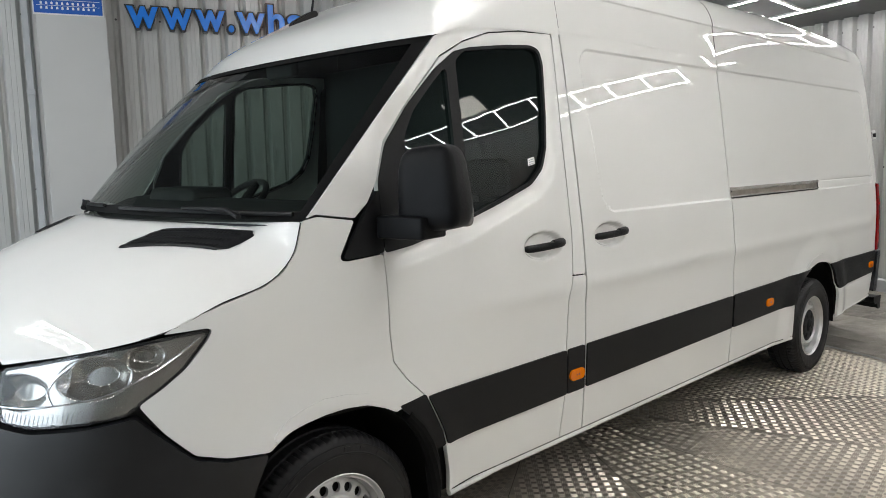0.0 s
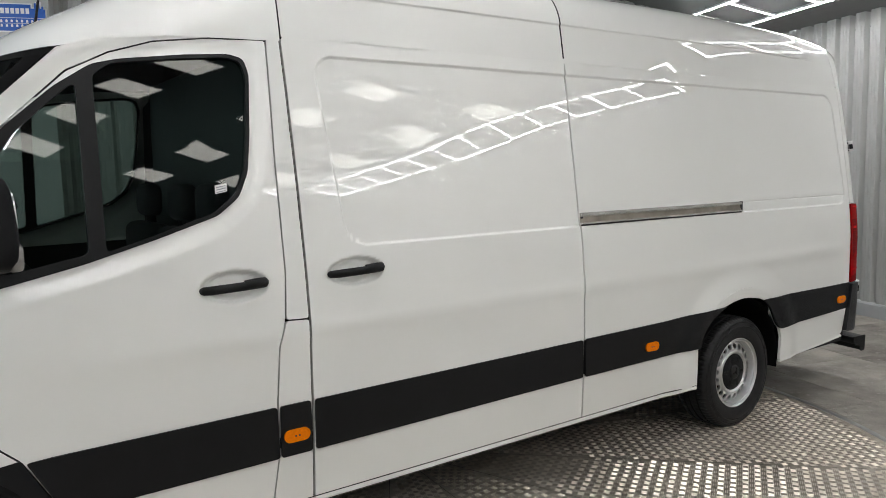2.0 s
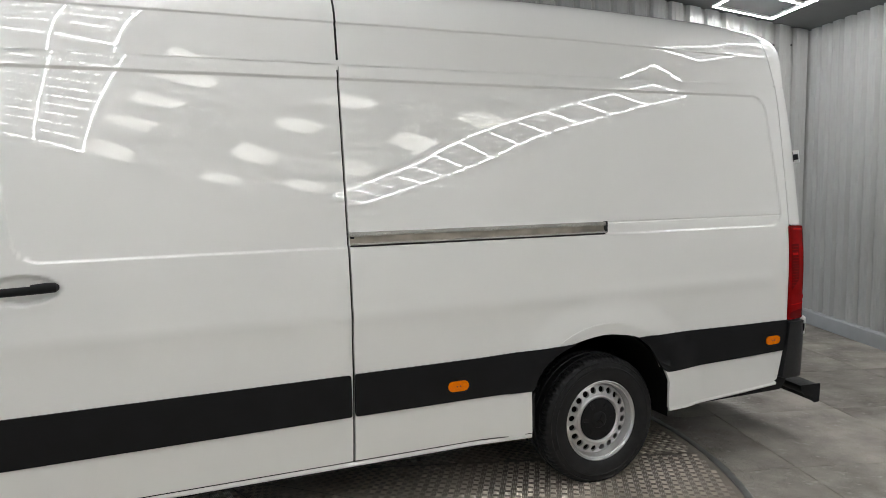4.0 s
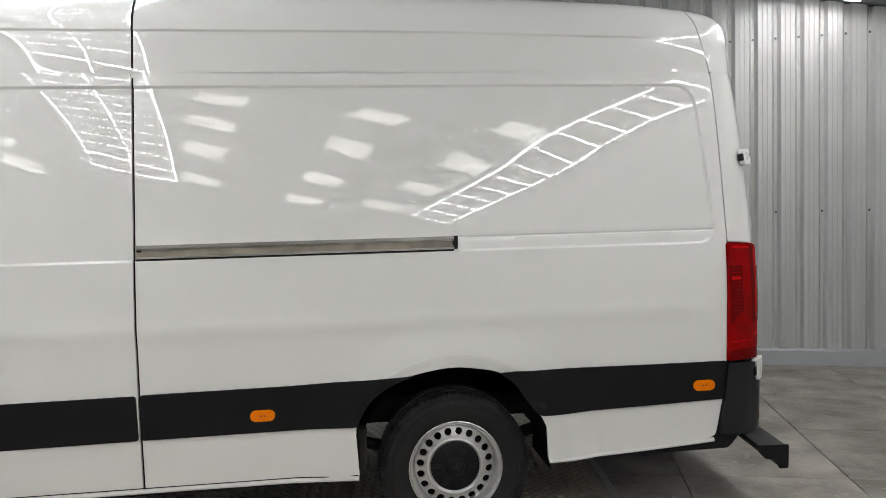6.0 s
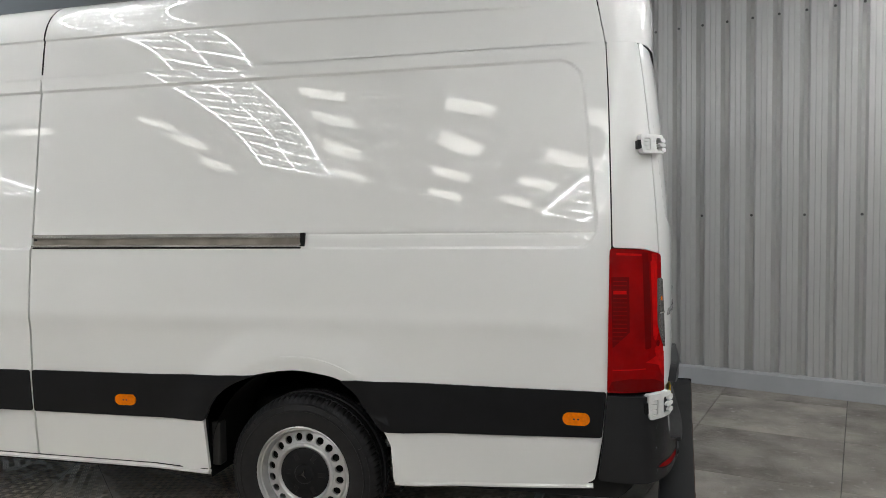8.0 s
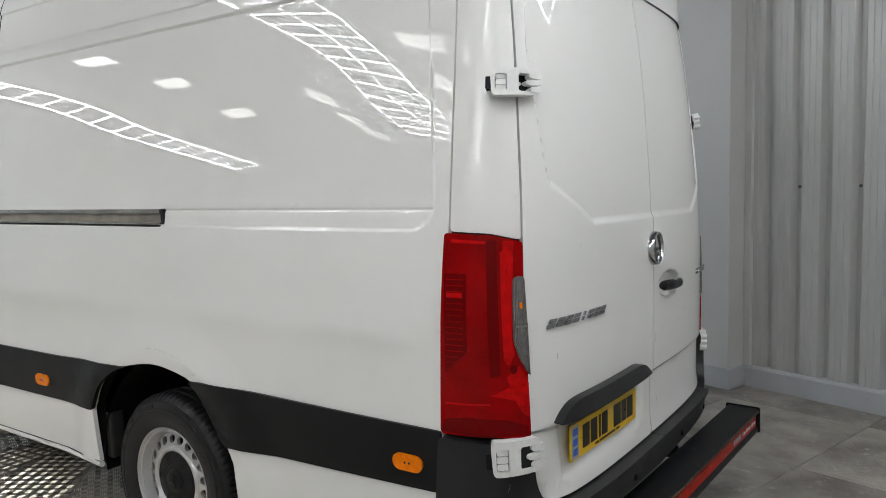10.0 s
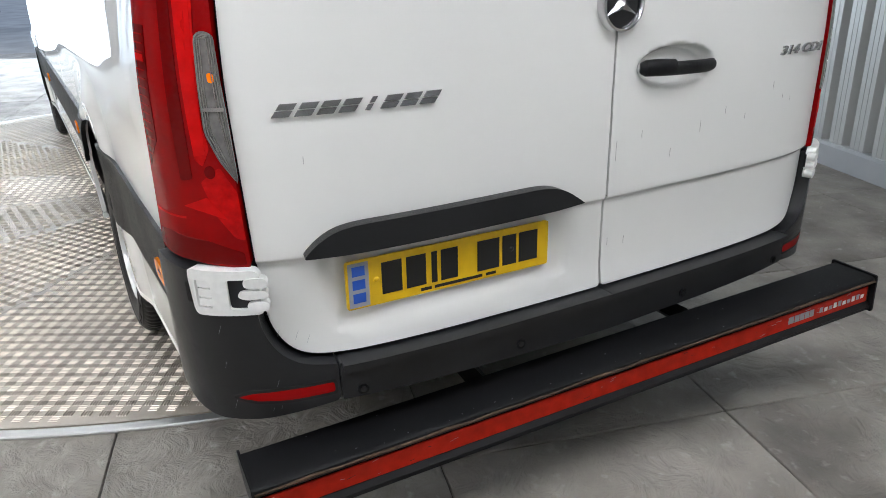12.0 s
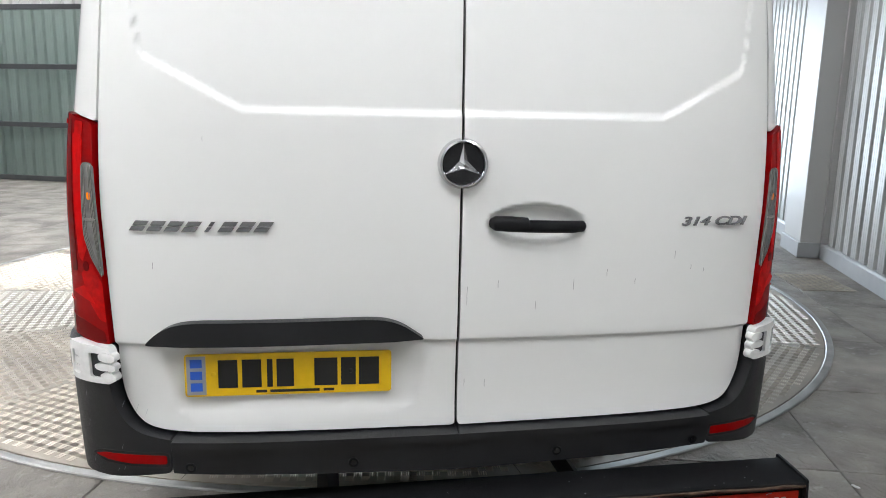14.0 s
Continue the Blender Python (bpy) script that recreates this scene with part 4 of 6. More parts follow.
    # rear door
    rear = skin("rear_door", [(6.853, 2.180), (6.870, 1.82), (6.893, 1.330), (6.922, .767)] + flow([(6.923, .690), (6.931, .640), (6.952, .596), (6.985, .567), (7.035, .554), (7.11, .549)], 3) + [(TAIL_END - .0034, .543), (TAIL_END - .0034, 2.180)], PAINT, van, side=side, da=.04, dz=.04, at_z=tuple(np.arange(1.380, 1.72, .009)) + (.745, .76, .77, .775, .78, .786, 1.352, 1.356, 1.360, 1.364, 1.368, 1.372), at_a=(6.90, 6.905, 6.91, 6.915, 6.92) + tuple(np.arange(6.93, 7.30, .010)), dents=[(TAIL_END - .196, 1.088, .130, .053)] if side > 0 else ())
    if side > 0:
        right_rear_door = rear
    else:
        left_rear_door, left_door, left_slide = rear, door, slide
    # rear bumper corner and half of its middle
    bumper = skin("rear_bumper_corner", [(6.640, .605), (6.655, .777), (6.913, .766)] + flow([(6.914, .688), (6.921, .636), (6.942, .589), (6.977, .558), (7.02, .545), (7.055, .540)], 3) + [(7.052, .450), (6.90, .428), (6.80, .422), (6.62, .434)], BUMPER, van, 0.026, side=side, da=.03, dz=.03, rim=.05, r=.014, plain=True)
    skin("reflector", [(6.850, .481), (6.880, .491), (6.95, .495), (7.042, .497), (7.042, .474), (6.95, .470), (6.89, .473)], RED, bumper, 0.0275, side=side, da=.03, dz=.03, rim=.004, plain=True, r=.006, label="slim red reflector")
    # flat black surround laid on the bumper, nothing is sunk here
    skin("reflector_surround", [(6.838, .481), (6.87, .498), (6.95, .502), (7.048, .504), (7.048, .467), (6.95, .463), (6.88, .466)], SHUT, bumper, 0.0266, side=side, da=.03, dz=.03, rim=.002, plain=True, r=.008)
    skin("rear_bumper", [(7.0562, .541), (TAIL_END, .537), (TAIL_END, .430), (7.0562, .451)], BUMPER, van, 0.030, side=side, da=.06, dz=.03, rim=.06, r=.004, plain=True)
    skin("bumper_step", [(7.062, .542), (TAIL_END, .538), (TAIL_END, .521), (7.062, .525)], BUMPER, van, 0.046, side=side, da=.06, rim=.05, r=.003, plain=True)
    for x0 in (7.10, 7.50):
        s_ = skin("parking_sensor", arch(x0, .468, .013, .013, 0, 330, 11), BLACK, van, 0.033, side=side, rim=.004, da=.1, dz=.1, r=.002, plain=True)
        skin("sensor_face", arch(x0, .468, .008, .008, 0, 330, 11), BLACK_GLOSS, s_, 0.0345, side=side, rim=.002, da=.1, dz=.1, r=.001, plain=True)
    # front bumper
    skin("front_bumper", [(NOSE_END, .95), (-.25, .93), (.04, .902), (.145, .888), (.30, .899), (.404, .917), (.421, .922), (.493, .854), (.572, .774), (.659, .746), (.785, .733), (.735, .62), (.71, .5), (.70, .25), (NOSE_END, .25)], BUMPER, van, 0.012, side=side, da=.05, dz=.06, rim=.04, plain=True)
    skin("grille", [(NOSE_END, 1.07), (-.02, 1.05), (.02, .918), (-.25, .945), (NOSE_END, .965)], BLACK_GLOSS, van, 0.0, side=side, da=.05, dz=.05, rim=.03, plain=True)
    # headlamp: bezel, two bowls, lower ribs, clear cover
    HEAD = [(.010, 1.056), (.259, 1.103), (.468, 1.134), (.600, 1.146), (.613, 1.138), (.601, 1.111), (.545, 1.038), (.486, .99), (.424, .947), (.402, .926), (.303, .911), (.145, .900), (.045, .913), (.020, .96)]
    hl = skin("headlamp", HEAD, LAMP_IN, van, -0.006, side=side, da=.03, dz=.03, rim=.005, plain=True, dents=[(.075, .995, .105, .052, .055), (.30, 1.035, .105, .060, .065), (.43, 1.085, .06, .035, .03)], label="clear headlamp with chrome reflectors")
    skin("indicator_strip", [(.04, .916), (.145, .906), (.30, .917), (.395, .930), (.43, .958), (.30, .948), (.145, .938), (.04, .950)], LAMP_IN, hl, -.004, side=side, rim=.008, da=.04, dz=.02, r=.004, plain=True, label="clear ribbed indicator strip")
    for k in range(26):
        x0 = .048 + .0137 * k
        z0 = .908 + .010 * step(x0, .15, .30) + .010 * step(x0, .28, .40) + .004 * step(x0, .14, .05)
        skin("indicator_rib", [(x0, z0 + .001), (x0 + .002, z0 + .001), (x0 + .006, z0 + .029), (x0 + .004, z0 + .029)], BADGE, hl, -.002, side=side, rim=.004, da=.1, dz=.1, r=.001, plain=True)
    bm = bmesh.new()
    tube(bm, [on_body(a, z, -.006, side) for a, z in flow([(.030, .955), (.12, .955), (.20, .964), (.33, .985), (.45, 1.035), (.53, 1.085), (.585, 1.125)], 4)], [.0035] * 25, 8)
    part("chrome_line", bm, REFLECTOR, hl, smooth=True)
    bm = bmesh.new()
    tube(bm, [on_body(a, z, -.006, side) for a, z in flow([(.195, .966), (.175, 1.0), (.195, 1.04), (.235, 1.075), (.262, 1.092)], 4)], [.004] * 17, 8)
    part("bowl_ridge", bm, REFLECTOR, hl, smooth=True)
    skin("lamp_seal", HEAD, SHUT, hl, -0.004, [inset(HEAD, .009)], side=side, rim=.01, da=.08, dz=.08, plain=True)
    skin("lamp_cover", HEAD, CLEAR, hl, 0.001, side=side, da=.04, dz=.04, rim=.001, plain=True)

# ---- roof ----
crown = curve([1.31, 1.47, 1.72, 2.0, 2.425, 3.0, 5.0, 6.2, 6.6, 6.95], [2.030, 2.160, 2.290, 2.42, 2.545, 2.605, 2.63, 2.60, 2.565, 2.50])


def sup(w, n):
    """A rounded quarter section: first up the side in even steps, then over to the middle."""
    s = np.minimum(0.92 * w / 0.6, 0.92)
    side_c = (1 - s ** n) ** (1 / n)
    c = np.where(w < 0.6, side_c, side_c * np.clip(1 - (w - 0.6) / 0.4, 0, 1))
    return c, np.where(w < 0.6, s, (1 - np.clip(c, 0, 1) ** n) ** (1 / n))


def patch(name, fn, nu, nv, mat, parent, label="", flip=False, thick=0.0):
    """A smooth sheet fn(u, v), both from 0 to 1; thick turns its edges inwards."""
    u, v = [g.ravel() for g in np.meshgrid(np.linspace(0, 1, nu + 1), np.linspace(0, 1, nv + 1), indexing="ij")]
    pts = fn(u, v)
    faces = []
    for i in range(nu):
        for j in range(nv):
            k = i * (nv + 1) + j
            f = (k, k + nv + 1, k + nv + 2, k + 1)
            faces.append(f[::-1] if flip else f)
    return mesh_part(name, pts, faces, mat, parent, label, True)


def whole(fn):
    """Both halves of a sheet whose half fn(u, v, side) runs from the side (u = 0) to the middle (u = 1)."""
    return lambda u, v: fn(1 - np.abs(2 * u - 1), v, np.where(u <= 0.5, -1.0, 1.0))


def roof_over(a0, a1, z0=2.1835, lean0=0.0, lean1=0.0):
    """The shell above the gutter from a0 to a1, up to the crown; its ends lean forward with height; the rear end closes in a dome."""
    def fn(u, v, s_):
        c, s = sup(u, 5.0)
        a = (a0 - lean0 * s) * (1 - v) + (a1 - lean1 * s) * v
        b = outline(a, z0 + 0 * a)
        x = np.where(a > TAIL_A, TAIL_A + (b[:, 0] - TAIL_A) * np.sqrt(np.maximum(c, 0)), b[:, 0])
        z = z0 + (crown(x) - z0) * s
        fold = 2.376 - 0.024 * step(x, 5.0, 6.6)
        c = c * (1 - 0.075 * s) * (1 + 0.0085 * (step(z, fold - 0.006, fold + 0.002) - step(z, fold + 0.02, 2.56)) * (1 - step(x, 6.25, 6.40)))
        return np.stack([x, -s_ * b[:, 1] * c, z], 1)
    return fn


for a0, a1, nv, z0, lean0, lean1 in ((2.433, 3.949, 26, 2.1835, 0, 0), (3.959, 6.662, 60, 2.1835, 0, .095), (6.667, TAIL_END, 60, 2.1803, .095, 0)):
    patch("roof_panel", whole(roof_over(a0, a1, z0, lean0, lean1)), 420, nv, PAINT, van)
for sd in (-1, 1):
    skin("gutter", [(2.44, 2.16), (6.66, 2.16), (6.66, 2.205), (2.44, 2.205)], PAINT, van, -.007, side=sd, da=.1, dz=.02, rim=.002, plain=True)
patch("roof_lining", lambda u, v: whole(roof_over(2.42, 6.6))(u, v) * (1, .965, 1) - (0, 0, 0.03), 50, 20, SHUT, van)


def cab_roof(u, v, s_):
    c, s = sup(u, 1.75 + 3.25 * v)
    sx = np.interp(v, [0, .25, .5, .75, 1], [1.640, 1.80, 2.0, 2.2, 2.425])
    sy = np.interp(v, [0, .25, .5, .75, 1], [.872, .868, .866, .865, .864])
    sz = np.interp(v, [0, .25, .5, .75, 1], [2.086, 2.122, 2.150, 2.157, 2.164])
    x = sx + (np.interp(v, [0, 1], [1.31, 2.425]) - sx) * s
    top = crown(np.interp(v, [0, 1], [1.31, 2.425]))
    return np.stack([x, s_ * sy * c * (1 - 0.075 * s * v), sz + (top - sz) * s], 1)


patch("cab_roof", whole(cab_roof), 90, 24, PAINT, van)
patch("headlining", lambda u, v: whole(cab_roof)(u, .08 + .92 * v) * (1, .97, 1) - (0, 0, .03), 40, 12, CABIN, van)

# ---- bonnet, windscreen ----
edge_a = curve([0, .35, .55, .68, .78, .88, 1], [.006, .470, .655, .808, .872, .925, .960])
edge_z = curve([0, .35, .55, .68, .78, .88, 1], [1.066, 1.147, 1.217, 1.250, 1.285, 1.340, 1.428])
bonnet_z = curve([-.1, .1, .3, .5, .7], [1.03, 1.145, 1.255, 1.346, 1.422])


def bonnet_top(x, y):
    return bonnet_z(x - .26 * (y / .95) ** 2)


def bonnet(u, v, s_):
    e = outline(edge_a(v), edge_z(v))
    cx = np.interp(v, [0, .35, 1], [.06, .22, .70])
    t = 1 - (1 - u) ** 1.3
    x = e[:, 0] + (cx - e[:, 0]) * t
    y = e[:, 1] * (1 - t)
    z = bonnet_top(x, y) + (e[:, 2] - bonnet_top(e[:, 0], e[:, 1])) * (1 - t) ** 5
    return np.stack([x, -s_ * y, z], 1)


for sd in (-1, 1):
    vv = np.linspace(.30, 1, 24)
    line = outline(edge_a(vv), edge_z(vv)) + facing(outline, edge_a(vv), edge_z(vv)) * -.0015
    bm = bmesh.new()
    for p, q in zip(line, line[1:]):
        rod(bm, (p[0], -sd * p[1], p[2]), (q[0], -sd * q[1], q[2]), .0017, 6)
    part("shut_line", bm, SHUT, van)
bonnet_lid = patch("bonnet", whole(bonnet), 80, 44, PAINT, van)


def screen(u, v, s_):
    k = 1 - (1 - u) ** 2
    s = (1 - (1 - u) ** 1.75) ** (1 / 1.75)
    top = np.stack([1.636 - .33 * s, s_ * .872 * (1 - u), 2.080 - .056 * s], 1)
    bx, bz = .975 - .255 * k, 1.428 + .012 * k
    by = s_ * .958 * (1 - u)
    bulge = 0.032 * np.sin(v * math.pi) * k
    return np.stack([bx + (top[:, 0] - bx) * v - bulge * .7, by + (top[:, 1] - by) * v, bz + (top[:, 2] - bz) * v + bulge * .7], 1)


windscreen = patch("windscreen", whole(screen), 40, 16, SCREEN_GLASS, van)


def border(u0, u1, v0, v1):
    def fn(u, v):
        uu, vv = u0 + (u1 - u0) * u, v0 + (v1 - v0) * v
        p = whole(screen)(uu, vv)
        return p + np.array((-.002, 0, .002))
    return fn


for q in ((0, 1, 0, .045), (0, 1, .962, 1), (0, .015, .045, .962), (.985, 1, .045, .962)):
    patch("glass_border", border(*q), 40 if q[1] - q[0] > .5 else 2, 3 if q[3] - q[2] < .5 else 16, LINER, windscreen)


def scuttle(u, v):
    p = whole(screen)(u, 0 * v)
    near = np.clip((.86 - np.abs(p[:, 1])) / .40, 0, 1)
    return p + np.stack([-.050 * (1 - v) * near, 0 * v, -.012 - .085 * (1 - v)], 1)


patch("scuttle", scuttle, 40, 2, BLACK, van)

# ---- fittings of the van ----
def pull_handle(owner, ca, cz, side, slope=0.0):
    """A black bar handle that bridges its dished well: a thin root, then a fuller grip with a step."""
    bm = bmesh.new()
    path = [(-.124, -.006, -.004, .010), (-.118, -.006, .004, .015), (-.09, -.006, .014, .0165), (-.03, -.004, .022, .0165), (.03, -.002, .024, .0165), (.034, .001, .024, .0195), (.08, .004, .022, .0205), (.112, .004, .012, .0195), (.122, .004, .004, .012)]
    tube(bm, [on_body(ca + s_, cz + z + slope * s_, o, side) for s_, z, o, _ in path], [r for *_, r in path], 14, 0.8)
    ob = part("handle", bm, BLACK, owner, "black plastic pull handle", True)
    bm = bmesh.new()
    c = on_body(ca + .085, cz + .004, .028, side)
    bmesh.ops.create_uvsphere(bm, u_segments=12, v_segments=8, radius=.007, matrix=Matrix.Translation(c) @ Matrix.Diagonal((1, .5, 1, 1) if abs(c.y) > .9 else (.5, 1, 1, 1)))
    part("lock", bm, BLACK_GLOSS, ob, smooth=True)
    return ob


pull_handle(left_door, 2.155, 1.245, -1)
pull_handle(left_slide, 2.660, 1.256, -1)
pull_handle(right_rear_door, TAIL_END - .196, 1.088, 1, 0.0)

# sliding door rail
rail = bmesh.new()
for z0, z1, o0, o1 in ((1.364, 1.372, -.016, .007), (1.407, 1.422, -.016, .006), (1.402, 1.4045, -.010, .000)):
    loop = []
    n = 24
    for k in range(n + 1):
        a = 3.962 + (5.352 - 3.962) * k / n
        base = outline(np.array(a), np.array((z0 + z1) / 2))
        y0, y1 = base[1] - o0, base[1] - o1
        loop.append([rail.verts.new((a, y, z)) for y, z in ((y0, z0), (y1, z0), (y1, z1), (y0, z1))])
    for p, q in zip(loop, loop[1:]):
        for j in range(4):
            rail.faces.new((p[j], p[(j + 1) % 4], q[(j + 1) % 4], q[j]))
    rail.faces.new(loop[0])
    rail.faces.new(loop[-1][::-1])
rail_ob = part("door_rail", rail, RAIL, van, "worn steel sliding-door rail")
skin("rail_channel", [(3.962, 1.370), (5.352, 1.370), (5.352, 1.416), (3.962, 1.416)], RAIL_DARK, rail_ob, .002, da=.2, dz=.03, rim=.004, r=.002)
bm = bmesh.new()
c = on_body(5.358, 1.393, 0)
box(bm, (5.345, c.y - .004, 1.360), (5.372, c.y + .02, 1.424), bevel=.004)
part("rail_end_cap", bm, BLACK, rail_ob)
bm = bmesh.new()
box(bm, (3.962, c.y - .002, 1.372), (3.985, c.y + .012, 1.402), bevel=.003)
part("rail_catch", bm, SHUT, rail_ob)
# thin dark line along the rail's lower edge
skin("rail_dark_line", [(3.962, 1.357), (5.352, 1.357), (5.352, 1.3635), (3.962, 1.3635)], SHUT, rail_ob, .004, da=.2, dz=.03, rim=.004, r=.001)


# wheels
def make_wheel():
    root = new("wheel")
    tyre = bmesh.new()
    prof = [(.213, -.085), (.218, -.099), (.240, -.112), (.275, -.116), (.290, -.1155), (.292, -.1175), (.296, -.1175), (.298, -.1145), (.318, -.110), (.320, -.1115), (.323, -.111), (.325, -.106), (.338, -.098), (.348, -.086), (.352, -.070), (.3525, -.052), (.345, -.050), (.345, -.044), (.353, -.042), (.3535, -.012), (.346, -.010), (.346, .010), (.3535, .012), (.353, .042), (.345, .044), (.345, .050), (.3525, .052), (.352, .070), (.348, .086), (.338, .098), (.322, .108), (.275, .116), (.245, .112), (.228, .100), (.222, .085)]
    cut = {12: -.003, 13: -.006, 14: -.008, 15: -.007, 18: -.004, 23: -.004, 26: -.007, 27: -.008, 28: -.006, 29: -.003}
    lathe(tyre, prof, 320, rule=lambda k, n: cut.get(k, 0) if n % 4 == 0 else 0)
    tyre_ob = part("tyre", tyre, RUBBER, root, "black rubber tyre with grooved tread", True)
    for k in range(26):
        q = 2 * math.pi * k / 26
        if k % 13 in (5, 6, 11, 12):
            continue
        bm = bmesh.new()
        box(bm, (.300, -.1155, -.007 - .006 * (k % 3)), (.3155, -.1130, .007 + .006 * (k % 2)), Matrix.Rotation(q, 4, "Y"))
        part("sidewall_mark", bm, RUBBER, tyre_ob)
    rim = bmesh.new()
    lathe(rim, [(.205, .09), (.205, -.040), (.213, -.078), (.2225, -.094), (.227, -.099), (.228, -.102), (.224, -.104), (.219, -.099), (.2165, -.092), (.213, -.090), (.209, -.091), (.206, -.084), (.203, -.070), (.2005, -.057), (.1985, -.052)], 160)
    # the pierced disc: a ring of round holes between two smooth bands
    n = 20
    seg = n * 8
    bands = [(.1985, -.052), (.1955, -.0565), (.1925, -.0590), (.1440, -.074), (.1415, -.078), (.137, -.0820), (.130, -.0830), (.122, -.078), (.116, -.066), (.10, -.060)]
    rings = []
    for r, y in bands:
        rings.append([rim.verts.new((r * math.cos(2 * math.pi * j / seg), y, r * math.sin(2 * math.pi * j / seg))) for j in range(seg)])
    for i, (p, q) in enumerate(zip(rings, rings[1:])):
        for j in range(seg):
            k = (j + 1) % seg
            if i == 2:
                continue
            rim.faces.new((p[j], p[k], q[k], q[j]))

    def y_at(r):
        return -.074 + (r - .1440) / (.1925 - .1440) * .0150
    # around each hole a fan from its round edge to its cell's border
    for h in range(n):
        j0 = h * 8
        q0, q1, mid = [2 * math.pi * (j0 + k) / seg for k in (0, 8, 4)]
        cell = [(.1925, q0 + (q1 - q0) * k / 8) for k in range(9)] + [(.1925 - .0485 * k / 6, q1) for k in range(1, 6)] + [(.1440, q1 + (q0 - q1) * k / 8) for k in range(9)] + [(.1440 + .0485 * k / 6, q0) for k in range(1, 6)]
        loops = [[], [], []]
        for r, q in cell:
            w = math.atan2((r - .168) / .0243, (q - mid) / (math.pi / n))
            hr, hq = .1690 + .0178 * math.sin(w), mid + .0178 * math.cos(w) / .1690
            loops[0].append(rim.verts.new((r * math.cos(q), y_at(r), r * math.sin(q))))
            loops[1].append(rim.verts.new((hr * math.cos(hq), y_at(hr), hr * math.sin(hq))))
            loops[2].append(rim.verts.new((hr * math.cos(hq), y_at(hr) + .014, hr * math.sin(hq))))
        m = len(cell)
        for p, q in zip(loops, loops[1:]):
            for k in range(m):
                l = (k + 1) % m
                rim.faces.new((p[k], p[l], q[l], q[k]))
    bmesh.ops.remove_doubles(rim, verts=rim.verts, dist=1e-5)
    bmesh.ops.transform(rim, matrix=Matrix.Diagonal((.965, 1, .965, 1)), verts=rim.verts)
    part("rim", rim, STEEL, root, "silver pressed-steel wheel rim with round holes", True)
    back = bmesh.new()
    lathe(back, [(.20, .0), (.02, .0)], 40)
    part("brake_disc", back, UNDER, root)
    cap = bmesh.new()
    lathe(cap, [(.1185, -.064), (.1175, -.071), (.112, -.075), (.070, -.080), (.046, -.081), (.042, -.088), (.036, -.091), (.001, -.092)], 48)
    hub = part("hub_cap", cap, BLACK, root, "black plastic hub cap", True)
    for k in range(6):
        q = math.pi / 3 * k + .25
        bm = bmesh.new()
        seat = Matrix.Rotation(-q, 4, "Y") @ Matrix.Translation((.084, -.0783, 0)) @ Matrix.Rotation(radians(6.8), 4, "Z")
        box(bm, (-.017, -.0006, -.0080), (.017, .004, .0080), seat)
        slot = part("slot", bm, SHUT, hub)
        bm = bmesh.new()
        for z in (-.0092, .0092):
            box(bm, (-.018, -.0022, z - .0012), (.018, .004, z + .0012), seat)
        box(bm, (.0165, -.0022, -.0080), (.0190, .004, .0080), seat)
        part("slot_edge", bm, BLACK, slot)
    for k in range(3):
        q = 2 * math.pi / 3 * k + math.pi / 2
        bm = bmesh.new()
        prism(bm, [(-.004, .002), (.004, .002), (.0, .030)], .0915, .0945, Matrix.Rotation(radians(90), 4, "X") @ Matrix.Rotation(q - math.pi / 2, 4, "Z"))
        part("emblem_bar", bm, BLACK_GLOSS, hub)
    return root


wheel = make_wheel()
wheel.parent = van
SPOTS = [(1.05, -.866, 0), (5.335, -.868, 0), (1.05, .866, 180), (5.335, .868, 180)]
for n, (x, y, rz) in enumerate(SPOTS):
    m = pose(x, y, .3475, 0, 0, rz) @ pose(0, 0, 0, 0, 17 * n, 0)
    if n == 0:
        wheel.matrix_basis = m
    else:
        copy_thing(wheel, m)

# wheel housings, floor pan, chassis
for x in (1.05, 5.335):
    for sd in (-1, 1):
        bm = bmesh.new()
        r = .43 if x < 2 else .455
        n = 22
        rows = []
        for k in range(n + 1):
            q = radians(-8 + 196 * k / n)
            rows.append([bm.verts.new((x + r * math.cos(q), sd * y, .37 + r * 1.02 * math.sin(q))) for y in (.965, .90, .62)])
        for p, q in zip(rows, rows[1:]):
            for j in range(2):
                bm.faces.new((p[j], q[j], q[j + 1], p[j + 1]))
        if x < 2:
            bm.faces.new([r_[2] for r_ in rows])
        part("wheel_housing", bm, LINER, van, smooth=True)
for x0, x1, z0, z1, w in ((1.52, 4.86, .33, .42, .90), (5.80, 6.62, .40, .46, .88), (.35, .62, .35, .60, .80), (1.5, 6.6, .42, .56, .42)):
    bm = bmesh.new()
    box(bm, (x0, -w, z0), (x1, w, z1), bevel=.02)
    part("floor_pan", bm, UNDER, van)
for x in (1.05, 5.335):
    bm = bmesh.new()
    rod(bm, (x, -.80, .35), (x, .80, .35), .05 if x < 2 else .065, 14)
    if x > 2:
        bmesh.ops.create_uvsphere(bm, u_segments=18, v_segments=12, radius=.15, matrix=Matrix.Translation((x, 0, .35)))
    part("axle", bm, UNDER, van, smooth=True)
